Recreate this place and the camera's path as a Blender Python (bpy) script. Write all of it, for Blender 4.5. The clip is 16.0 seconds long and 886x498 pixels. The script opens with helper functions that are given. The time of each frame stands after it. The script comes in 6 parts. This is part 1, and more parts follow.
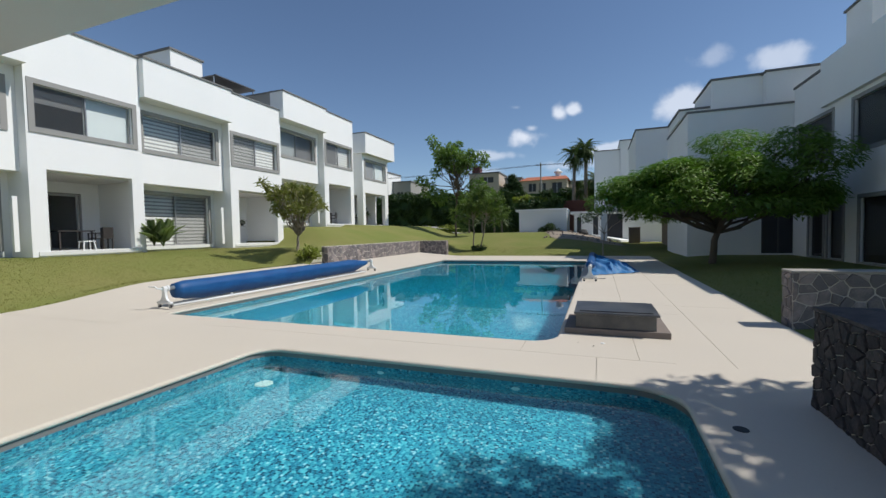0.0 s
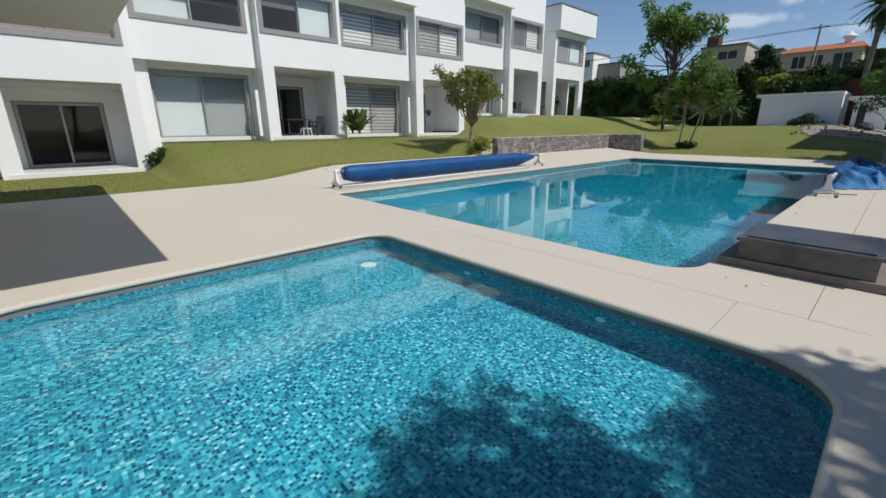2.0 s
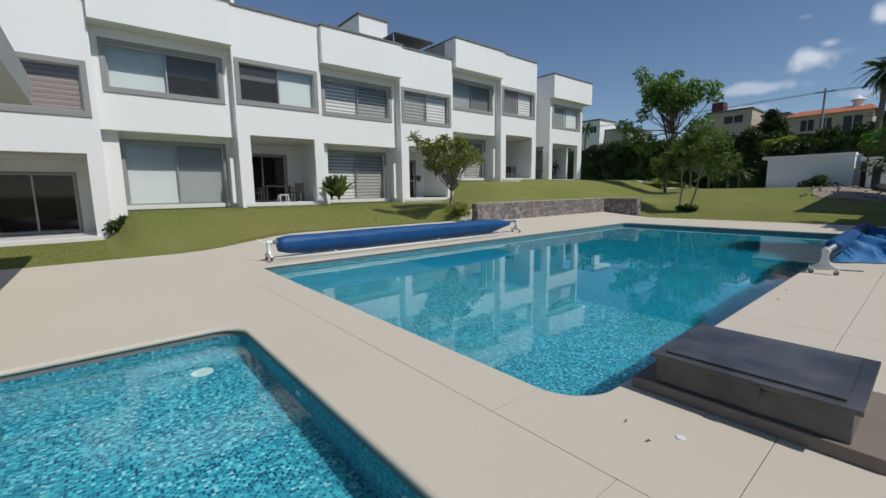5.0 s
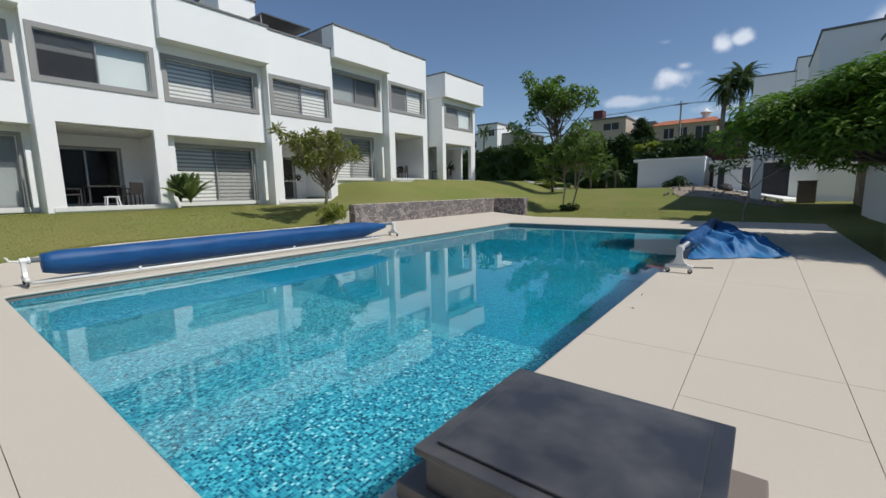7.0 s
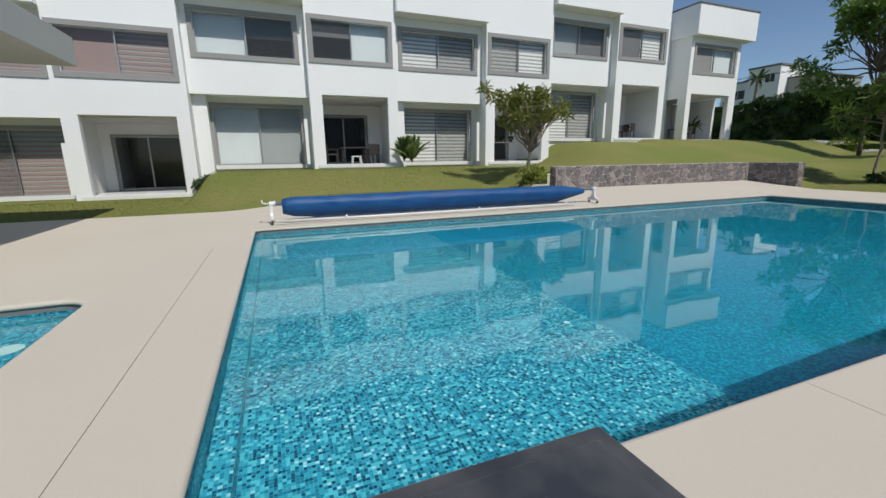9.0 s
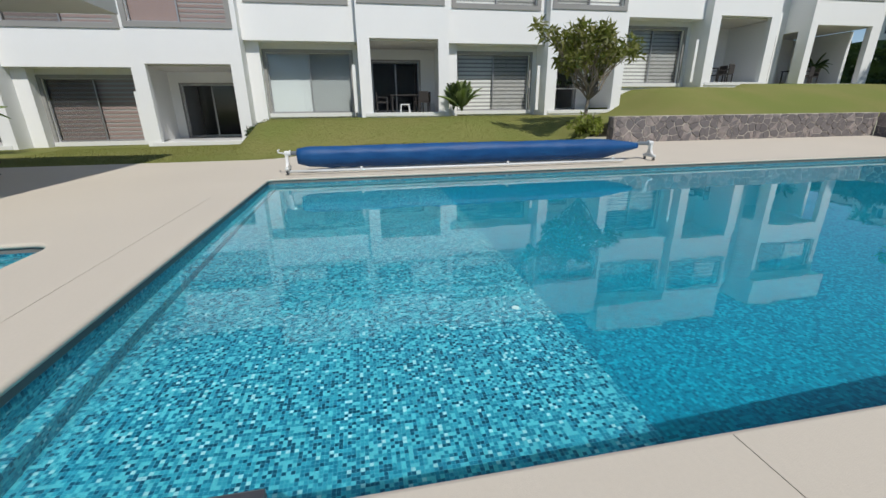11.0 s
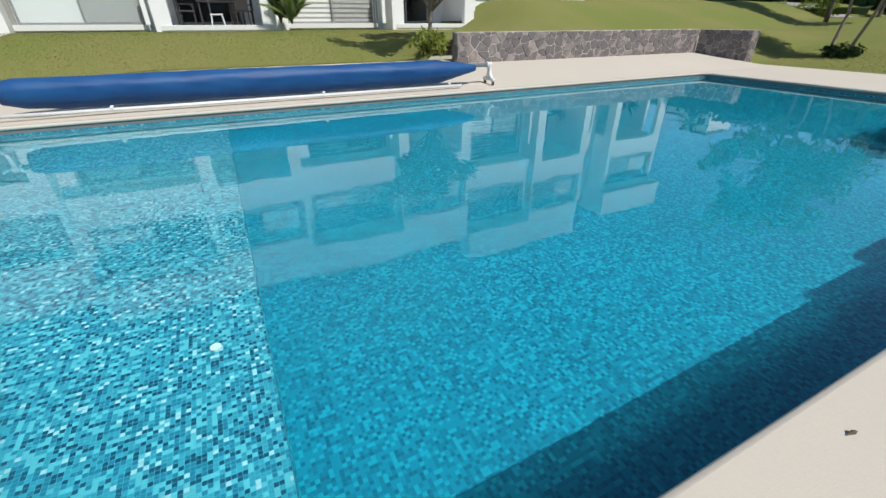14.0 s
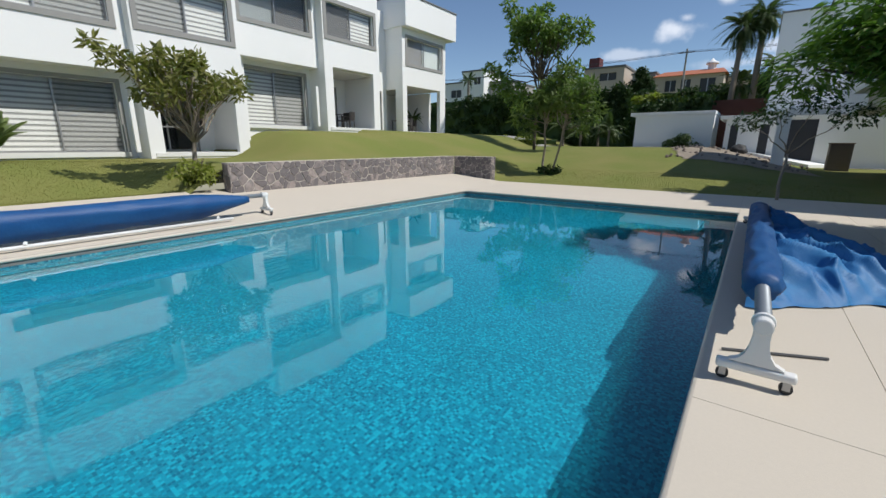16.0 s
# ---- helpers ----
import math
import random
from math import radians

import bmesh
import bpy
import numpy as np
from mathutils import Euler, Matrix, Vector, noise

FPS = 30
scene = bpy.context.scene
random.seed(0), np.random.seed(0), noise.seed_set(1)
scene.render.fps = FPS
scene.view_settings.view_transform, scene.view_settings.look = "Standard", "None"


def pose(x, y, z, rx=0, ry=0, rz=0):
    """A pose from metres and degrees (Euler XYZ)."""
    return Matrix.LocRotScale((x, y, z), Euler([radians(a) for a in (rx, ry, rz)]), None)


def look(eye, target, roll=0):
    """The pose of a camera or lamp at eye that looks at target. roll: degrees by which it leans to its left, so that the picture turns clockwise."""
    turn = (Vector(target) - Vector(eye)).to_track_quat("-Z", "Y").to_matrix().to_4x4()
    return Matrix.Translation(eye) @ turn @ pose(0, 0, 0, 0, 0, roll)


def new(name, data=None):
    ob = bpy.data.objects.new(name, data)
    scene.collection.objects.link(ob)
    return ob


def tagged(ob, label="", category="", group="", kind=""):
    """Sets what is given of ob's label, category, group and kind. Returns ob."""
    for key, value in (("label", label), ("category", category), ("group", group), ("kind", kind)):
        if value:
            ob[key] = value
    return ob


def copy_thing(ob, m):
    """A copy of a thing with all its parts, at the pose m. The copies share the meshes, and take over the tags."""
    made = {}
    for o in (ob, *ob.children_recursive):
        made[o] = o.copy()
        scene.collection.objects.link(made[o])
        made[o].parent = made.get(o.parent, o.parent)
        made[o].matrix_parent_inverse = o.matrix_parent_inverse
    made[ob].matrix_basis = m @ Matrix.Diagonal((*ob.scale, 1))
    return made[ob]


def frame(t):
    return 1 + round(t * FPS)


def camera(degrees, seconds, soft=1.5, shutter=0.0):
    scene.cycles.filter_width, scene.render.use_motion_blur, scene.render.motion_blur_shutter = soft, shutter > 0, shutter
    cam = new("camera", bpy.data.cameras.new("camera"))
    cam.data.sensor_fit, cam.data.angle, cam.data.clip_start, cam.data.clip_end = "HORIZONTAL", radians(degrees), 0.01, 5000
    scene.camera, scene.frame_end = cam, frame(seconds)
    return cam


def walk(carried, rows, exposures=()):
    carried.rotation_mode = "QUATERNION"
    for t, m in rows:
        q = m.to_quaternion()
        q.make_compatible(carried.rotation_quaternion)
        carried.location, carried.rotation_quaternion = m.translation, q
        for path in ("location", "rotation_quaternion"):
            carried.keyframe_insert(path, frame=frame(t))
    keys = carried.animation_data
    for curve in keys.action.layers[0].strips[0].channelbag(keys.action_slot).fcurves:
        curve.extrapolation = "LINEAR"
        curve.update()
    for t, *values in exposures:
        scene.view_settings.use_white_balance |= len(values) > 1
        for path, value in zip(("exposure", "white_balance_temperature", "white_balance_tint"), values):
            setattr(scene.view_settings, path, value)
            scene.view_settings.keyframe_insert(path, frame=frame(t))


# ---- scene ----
cam = camera(94.2, 16.0)
PATH = [
    (0, (2.769, 0.708, 1.559), (2.062, 2.578, 1.480), -1.11),
    (0.5, (3.017, 0.933, 1.460), (2.173, 2.710, 1.096), -0.70),
    (1, (3.144, 1.189, 1.442), (2.107, 2.807, 0.887), -0.99),
    (1.5, (3.362, 1.515, 1.442), (2.100, 2.959, 0.874), -1.04),
    (2, (3.464, 1.821, 1.506), (2.049, 3.115, 0.939), -0.39),
    (2.5, (3.647, 2.114, 1.524), (2.074, 3.239, 1.014), -0.48),
    (3, (3.693, 2.499, 1.561), (1.948, 3.371, 1.122), -0.56),
    (3.5, (3.639, 2.914, 1.590), (1.862, 3.763, 1.244), -0.74),
    (4, (3.678, 3.219, 1.610), (1.918, 4.124, 1.322), -0.76),
    (4.5, (3.761, 3.567, 1.593), (2.099, 4.647, 1.330), -0.89),
    (5, (3.726, 3.982, 1.590), (2.205, 5.250, 1.309), -0.80),
    (5.2, (3.698, 4.200, 1.597), (2.267, 5.567, 1.309), -0.80),
    (7.5, (3.605, 6.146, 1.471), (2.398, 7.714, 1.185), -1.00),
    (8, (3.598, 6.397, 1.534), (2.393, 7.963, 1.226), -0.91),
    (8.5, (3.530, 6.803, 1.401), (1.942, 7.977, 1.084), -0.97),
    (9, (3.535, 7.082, 1.376), (1.719, 7.802, 0.945), -0.71),
    (9.5, (3.461, 7.403, 1.325), (1.605, 7.914, 0.783), -0.65),
    (9.7, (3.478, 7.468, 1.342), (1.626, 7.937, 0.753), -0.55),
    (11.8, (3.214, 9.205, 1.350), (1.348, 9.540, 0.708), -0.70),
    (12, (3.153, 9.318, 1.362), (1.325, 9.807, 0.709), -0.60),
    (12.5, (2.973, 9.588, 1.357), (1.276, 10.407, 0.685), -0.31),
    (13, (2.862, 9.800, 1.239), (1.238, 10.625, 0.414), -0.46),
    (13.5, (2.752, 9.963, 1.270), (1.187, 10.750, 0.305), -0.18),
    (14, (2.580, 10.151, 1.349), (1.017, 10.931, 0.375), 0.01),
    (14.5, (2.507, 10.365, 1.410), (0.941, 11.219, 0.505), 0.01),
    (15, (2.404, 10.616, 1.447), (0.911, 11.700, 0.677), -0.07),
    (15.5, (2.294, 10.739, 1.485), (0.949, 12.076, 0.851), 0.25),
    (16, (2.314, 10.778, 1.528), (1.162, 12.338, 1.037), 0.30),
]
EXPOSURES = [(0, 0.2), (2.5, 0.08), (3.5, -0.06), (4.5, -0.12), (5.2, -0.08), (7.5, 0.11), (9, 0.02), (9.7, -0.02), (12, 0.12), (13.5, 0.2), (14.5, 0.42), (15.2, 0.36), (16, 0.25)]
walk(cam, [(t, look(eye, aim, lean)) for t, eye, aim, lean in PATH], EXPOSURES)

# ---- light ----
SUN = Vector((0.74, 0.17, 1.0)).normalized()
sun_elev = math.asin(SUN.z)
sun_az = math.atan2(SUN.x, SUN.y)

world = bpy.data.worlds.new("sky")
scene.world = world
world.use_nodes = True
wn, wl = world.node_tree.nodes, world.node_tree.links
wn.clear()


def wnode(kind, **vals):
    n = wn.new(kind)
    for k, v in vals.items():
        n.inputs[k].default_value = v
    return n


def wmath(op, a, b=None):
    n = wn.new("ShaderNodeMath")
    n.operation = op
    for i, v in enumerate((a, b)):
        if v is None:
            continue
        if isinstance(v, (int, float)):
            n.inputs[i].default_value = v
        else:
            wl.new(v, n.inputs[i])
    return n.outputs[0]


sky = wn.new("ShaderNodeTexSky")
sky.sky_type = "NISHITA"
sky.sun_disc = False
sky.sun_elevation = sun_elev
sky.sun_rotation = sun_az
sky.air_density, sky.dust_density, sky.ozone_density = 0.9, 0.1, 3.6
sky_bg = wn.new("ShaderNodeBackground")
sky_bg.inputs["Strength"].default_value = 0.09
wl.new(sky.outputs[0], sky_bg.inputs["Color"])
tc = wn.new("ShaderNodeTexCoord")
# small cumulus clouds: azimuth from +Y towards +X, elevation, half widths in degrees, density
CLOUDS = [(-9.5, 12.6, 3.4, 1.5, 1.0), (-8.4, 13.6, 1.5, 1.1, 1.0), (-4.8, 15.0, 1.5, 1.2, 1.0), (-3.2, 15.3, 1.5, 0.9, 0.95), (-13.6, 10.3, 3.6, 0.7, 0.6), (-10.4, 16.3, 1.5, 0.6, 0.3),
          (9.6, 14.6, 3.6, 2.2, 0.8), (12.3, 18.9, 2.2, 1.6, 0.35), (1.8, 10.0, 4.5, 0.9, 0.7), (19.2, 17.5, 4.0, 1.4, 0.65), (-2.0, 8.6, 5.0, 0.8, 0.5), (-14.5, 8.2, 3.5, 0.7, 0.5)]
noise_c = wnode("ShaderNodeTexNoise", Scale=13.0, Detail=5.0, Roughness=0.5)
wl.new(tc.outputs["Generated"], noise_c.inputs["Vector"])
total = None
for az, el, ww, hh, dens in CLOUDS:
    a, e = radians(az), radians(el)
    d = Vector((math.sin(a) * math.cos(e), math.cos(a) * math.cos(e), math.sin(e)))
    side, up = Vector((math.cos(a), -math.sin(a), 0)), None
    up = side.cross(d)

    def dotted(v, k):
        n = wn.new("ShaderNodeVectorMath")
        n.operation = "DOT_PRODUCT"
        wl.new(tc.outputs["Generated"], n.inputs[0])
        n.inputs[1].default_value = v * k
        return n.outputs["Value"]

    u, v, f = dotted(side, 1 / radians(ww)), dotted(up, 1 / radians(hh)), dotted(d, 1)
    r2 = wmath("ADD", wmath("MULTIPLY", u, u), wmath("MULTIPLY", v, v))
    m = wmath("SUBTRACT", 1.0, wmath("SQRT", r2))
    m = wmath("ADD", m, wmath("MULTIPLY", wmath("SUBTRACT", noise_c.outputs["Fac"], 0.5), 3.0))
    sm = wn.new("ShaderNodeMapRange")
    sm.interpolation_type = "SMOOTHSTEP"
    wl.new(m, sm.inputs["Value"])
    sm.inputs["From Min"].default_value, sm.inputs["From Max"].default_value = 0.0, 0.8
    sm.inputs["To Max"].default_value = dens
    front = wmath("GREATER_THAN", f, 0.0)
    one = wmath("MULTIPLY", sm.outputs[0], front)
    total = one if total is None else wmath("MAXIMUM", total, one)
cloud_bg = wnode("ShaderNodeBackground", Color=(0.80, 0.87, 1.0, 1), Strength=0.80)
mixw = wn.new("ShaderNodeMixShader")
wl.new(total, mixw.inputs[0])
wl.new(sky_bg.outputs[0], mixw.inputs[1])
wl.new(cloud_bg.outputs[0], mixw.inputs[2])
outw = wn.new("ShaderNodeOutputWorld")
wl.new(mixw.outputs[0], outw.inputs[0])

sun_data = bpy.data.lights.new("sun", "SUN")
sun_data.energy, sun_data.angle, sun_data.color = 3.4, radians(0.55), (1.0, 0.965, 0.91)
sun_ob = new("sun", sun_data)
sun_ob.matrix_world = look(SUN * 60, (0, 0, 0))

# ---- materials ----
def material(name, color, rough=0.6, metal=0.0, spec=0.5, var=0.0, vscale=2.0, fine=0.0, fscale=60.0, bump=0.0, bscale=80.0, color2=None, stretch=(1, 1, 1), rnd=0.0, trans=0.0):
    """Procedural paint / stone / cloth: two scales of tone, fine relief, and a random shift from object to object."""
    m = bpy.data.materials.new(name)
    m.use_nodes = True
    nt = m.node_tree
    N, L = nt.nodes, nt.links
    b = N["Principled BSDF"]
    b.inputs["Roughness"].default_value, b.inputs["Metallic"].default_value = rough, metal
    b.inputs["Specular IOR Level"].default_value = spec
    if trans:
        b.inputs["Transmission Weight"].default_value = trans
    c = (*color, 1)
    b.inputs["Base Color"].default_value = c
    m.diffuse_color = c
    tcn = N.new("ShaderNodeTexCoord")
    mp = N.new("ShaderNodeMapping")
    mp.inputs["Scale"].default_value = stretch
    L.new(tcn.outputs["Object"], mp.inputs["Vector"])
    last = None
    if var or fine or rnd:
        mix = N.new("ShaderNodeMix")
        mix.data_type = "RGBA"
        c2 = color2 or tuple(max(0, v * 0.55) for v in color)
        mix.inputs["A"].default_value = c
        mix.inputs["B"].default_value = (*c2, 1)
        n1 = N.new("ShaderNodeTexNoise")
        n1.inputs["Scale"].default_value, n1.inputs["Detail"].default_value = vscale, 5
        n2 = N.new("ShaderNodeTexNoise")
        n2.inputs["Scale"].default_value, n2.inputs["Detail"].default_value = fscale, 3
        L.new(mp.outputs[0], n1.inputs["Vector"])
        L.new(mp.outputs[0], n2.inputs["Vector"])

        def mm(op, a, bb):
            q = N.new("ShaderNodeMath")
            q.operation = op
            for i, v in enumerate((a, bb)):
                if isinstance(v, (int, float)):
                    q.inputs[i].default_value = v
                else:
                    L.new(v, q.inputs[i])
            return q.outputs[0]

        fac = mm("ADD", mm("MULTIPLY", mm("SUBTRACT", n1.outputs["Fac"], 0.38), var * 2.6), mm("MULTIPLY", mm("SUBTRACT", n2.outputs["Fac"], 0.4), fine * 2.6))
        if rnd:
            oi = N.new("ShaderNodeObjectInfo")
            ge = N.new("ShaderNodeNewGeometry")
            fac = mm("ADD", fac, mm("MULTIPLY", mm("ADD", oi.outputs["Random"], ge.outputs["Random Per Island"]), rnd))
        cl = N.new("ShaderNodeClamp")
        L.new(fac, cl.inputs[0])
        L.new(cl.outputs[0], mix.inputs["Factor"])
        L.new(mix.outputs["Result"], b.inputs["Base Color"])
    if bump:
        nb = N.new("ShaderNodeTexNoise")
        nb.inputs["Scale"].default_value, nb.inputs["Detail"].default_value = bscale, 4
        L.new(mp.outputs[0], nb.inputs["Vector"])
        bp = N.new("ShaderNodeBump")
        bp.inputs["Strength"].default_value, bp.inputs["Distance"].default_value = 1.0, bump
        L.new(nb.outputs["Fac"], bp.inputs["Height"])
        L.new(bp.outputs[0], b.inputs["Normal"])
    return m


M = {}
M["white"] = material("white_render", (0.83, 0.83, 0.815), 0.85, var=0.10, vscale=0.5, fine=0.05, fscale=30, bump=0.0015, bscale=55, color2=(0.60, 0.60, 0.575), stretch=(1, 1, 0.35))
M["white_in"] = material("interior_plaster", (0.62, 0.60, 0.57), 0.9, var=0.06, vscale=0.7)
M["grey_trim"] = material("grey_trim_paint", (0.30, 0.295, 0.28), 0.8, var=0.12, vscale=1.2, fine=0.08, bump=0.001)
M["cap"] = material("grey_parapet_cap", (0.17, 0.17, 0.17), 0.85, var=0.25, vscale=1.0)
M["alu"] = material("anodised_aluminium", (0.42, 0.42, 0.42), 0.42, metal=0.7, var=0.08)
M["alu_dark"] = material("dark_aluminium", (0.10, 0.10, 0.10), 0.45, metal=0.4)
M["blind_pale"] = material("pale_roller_blind", (0.68, 0.73, 0.73), 0.9, var=0.05, vscale=3, fine=0.04, fscale=300)
M["blind_grey"] = material("grey_roller_blind", (0.33, 0.33, 0.33), 0.9, var=0.05, fine=0.05, fscale=300)
M["blind_zebra"] = material("banded_blind_cloth", (0.85, 0.85, 0.82), 0.9, fine=0.06, fscale=300)
M["blind_band"] = material("sheer_blind_band", (0.40, 0.40, 0.385), 0.9)
M["blind_rose"] = material("rosy_banded_blind", (0.36, 0.27, 0.25), 0.9, var=0.15, vscale=3)
# near black that stands in for the missing light inside rooms
M["unlit_in"] = material("painted_unlit_room", (0.05, 0.048, 0.046), 0.9)
M["soffit"] = material("painted_soffit", (0.53, 0.53, 0.50), 0.85, var=0.1, vscale=0.4, fine=0.05, bump=0.0008)
M["deck"] = material("cast_stone_deck", (0.585, 0.525, 0.435), 0.8, var=0.16, vscale=0.35, fine=0.10, fscale=45, bump=0.0012, bscale=160, color2=(0.40, 0.36, 0.31))
M["grout"] = material("dark_cement_band", (0.19, 0.19, 0.18), 0.9, var=0.3, vscale=3, fine=0.2, color2=(0.12, 0.125, 0.125))
M["joint"] = material("dirty_joint", (0.36, 0.31, 0.25), 0.95)
M["stain"] = material("deck_stain", (0.34, 0.31, 0.28), 0.9)
M["grass"] = material("mown_lawn", (0.165, 0.19, 0.05), 0.95, spec=0.15, var=0.6, vscale=0.4, fine=0.16, fscale=22, bump=0.012, bscale=45, color2=(0.25, 0.215, 0.085))
M["blade"] = material("grass_blade", (0.175, 0.20, 0.052), 0.8, spec=0.2, rnd=0.35, color2=(0.23, 0.20, 0.06))
M["dirt"] = material("dry_earth", (0.30, 0.25, 0.19), 0.95, var=0.4, vscale=1.5, fine=0.3, fscale=20, bump=0.03, bscale=12)
M["path"] = material("grey_gravel", (0.34, 0.33, 0.31), 0.95, var=0.2, fine=0.3, fscale=40, bump=0.02, bscale=30)
M["bark"] = material("brown_bark", (0.13, 0.10, 0.075), 0.9, var=0.3, vscale=6, fine=0.2, bump=0.01, bscale=40, stretch=(1, 1, 0.3))
M["bark_pale"] = material("pale_bark", (0.26, 0.22, 0.17), 0.9, var=0.3, vscale=6, fine=0.2, bump=0.008, bscale=40, stretch=(1, 1, 0.3))


def leaf_mat(name, c, c2, tr=0.35):
    m = material(name, c, 0.5, spec=0.35, rnd=0.5, var=0.25, vscale=0.8, color2=c2)
    N, L = m.node_tree.nodes, m.node_tree.links
    b = N["Principled BSDF"]
    t = N.new("ShaderNodeBsdfTranslucent")
    t.inputs["Color"].default_value = (min(1, c[0] * 2.0), min(1, c[1] * 2.2), c[2] * 1.2, 1)
    mx = N.new("ShaderNodeMixShader")
    mx.inputs[0].default_value = tr
    L.new(b.outputs[0], mx.inputs[1])
    L.new(t.outputs[0], mx.inputs[2])
    L.new(mx.outputs[0], N["Material Output"].inputs[0])
    return m


M["leaf"] = leaf_mat("fresh_leaf", (0.10, 0.165, 0.04), (0.18, 0.25, 0.065))
M["leaf_slender"] = leaf_mat("drooping_leaf", (0.075, 0.125, 0.03), (0.16, 0.21, 0.05), 0.3)
M["leaf_dark"] = leaf_mat("dark_leaf", (0.022, 0.048, 0.012), (0.05, 0.085, 0.02), 0.2)
M["leaf_acacia"] = leaf_mat("feathery_leaf", (0.07, 0.145, 0.022), (0.19, 0.27, 0.045))
M["leaf_plum"] = leaf_mat("leathery_leaf", (0.11, 0.135, 0.035), (0.20, 0.185, 0.055))
M["leaf_yellow"] = leaf_mat("yellow_green_leaf", (0.15, 0.19, 0.03), (0.22, 0.24, 0.05))
M["palm"] = leaf_mat("palm_frond", (0.045, 0.08, 0.025), (0.09, 0.12, 0.04), 0.2)
M["palm_light"] = leaf_mat("pale_palm_frond", (0.14, 0.20, 0.07), (0.22, 0.26, 0.11), 0.3)
M["cover"] = material("blue_pool_cover", (0.004, 0.058, 0.195), 0.55, spec=0.4, var=0.25, vscale=2.0, fine=0.15, fscale=90, bump=0.003, bscale=24, color2=(0.03, 0.16, 0.36))
M["cover_pale"] = material("pale_side_of_the_cover", (0.018, 0.135, 0.345), 0.6, spec=0.4, var=0.3, vscale=2.5, fine=0.15, fscale=90, bump=0.003, bscale=24, color2=(0.07, 0.28, 0.48))
M["clay_wall"] = material("brown_rendered_wall", (0.22, 0.17, 0.13), 0.9, var=0.25, vscale=1.5, fine=0.1, bump=0.003, color2=(0.14, 0.11, 0.09))
M["plastic"] = material("white_plastic", (0.74, 0.74, 0.72), 0.35, var=0.12, vscale=5, color2=(0.5, 0.49, 0.46))
M["tube"] = material("worn_aluminium_tube", (0.26, 0.29, 0.32), 0.5, metal=0.3, var=0.2, vscale=4)
M["rubber"] = material("black_rubber", (0.03, 0.03, 0.03), 0.7)
M["lid"] = material("weathered_black_sheet", (0.038, 0.040, 0.047), 0.33, spec=0.6, var=0.75, vscale=2.6, fine=0.12, fscale=14, color2=(0.14, 0.135, 0.125))
M["curb"] = material("brown_grey_curb", (0.22, 0.18, 0.155), 0.85, var=0.3, vscale=3, bump=0.002)
M["teal"] = material("teal_cushion", (0.015, 0.13, 0.17), 0.85, var=0.2, vscale=4, fine=0.1, fscale=200, bump=0.002)
M["wicker"] = material("dark_wicker", (0.03, 0.025, 0.022), 0.6, bump=0.004, bscale=120)
M["furn"] = material("dark_furniture", (0.04, 0.035, 0.032), 0.5)
M["door_dark"] = material("dark_door", (0.035, 0.035, 0.04), 0.4)
M["redwall"] = material("brick_red_wall", (0.20, 0.075, 0.05), 0.9, var=0.3, vscale=1.5, bump=0.01, bscale=12)
M["redroof"] = material("terracotta_roof", (0.42, 0.14, 0.07), 0.85, var=0.3, vscale=1.0, bump=0.02, bscale=10)
M["cream"] = material("cream_render", (0.50, 0.42, 0.34), 0.9, var=0.15, vscale=0.5)
M["ochre"] = material("grey_render", (0.32, 0.31, 0.29), 0.9, var=0.15, vscale=0.5)
M["clay"] = material("maroon_tank", (0.12, 0.03, 0.03), 0.7)
M["wire"] = material("power_line", (0.03, 0.03, 0.03), 0.7)
M["mortar"] = material("wall_mortar", (0.58, 0.53, 0.46), 0.95, var=0.3, vscale=5, bump=0.01, bscale=40)
M["stone"] = material("volcanic_stone", (0.56, 0.47, 0.42), 0.88, var=0.35, vscale=9, fine=0.2, fscale=60, bump=0.008, bscale=45, rnd=0.62, color2=(0.15, 0.135, 0.135))
# layered stone with the tree's shade put into its darker colour
M["stone_shaded"] = material("shade_toned_layered_stone", (0.15, 0.125, 0.115), 0.92, var=0.4, vscale=6, fine=0.3, fscale=40, bump=0.012, bscale=30, rnd=0.5, color2=(0.035, 0.03, 0.032))
M["stone_top"] = material("stone_wall_cap", (0.36, 0.33, 0.29), 0.9, var=0.3, vscale=5, bump=0.004)
M["lens"] = material("lamp_glass", (0.55, 0.55, 0.52), 0.3)
M["toy"] = material("faded_cloth", (0.25, 0.2, 0.2), 0.9, var=0.3)


def glass_mat():
    m = bpy.data.materials.new("window_glass")
    m.use_nodes = True
    N, L = m.node_tree.nodes, m.node_tree.links
    N.clear()
    tr, gl, fr, mx, out = (N.new("ShaderNode" + k) for k in ("BsdfTransparent", "BsdfGlossy", "Fresnel", "MixShader", "OutputMaterial"))
    tr.inputs[0].default_value = (0.92, 0.94, 0.94, 1)
    gl.inputs["Roughness"].default_value = 0.02
    fr.inputs[0].default_value = 1.5
    L.new(fr.outputs[0], mx.inputs[0])
    L.new(tr.outputs[0], mx.inputs[1])
    L.new(gl.outputs[0], mx.inputs[2])
    L.new(mx.outputs[0], out.inputs[0])
    return m


M["glass"] = glass_mat()


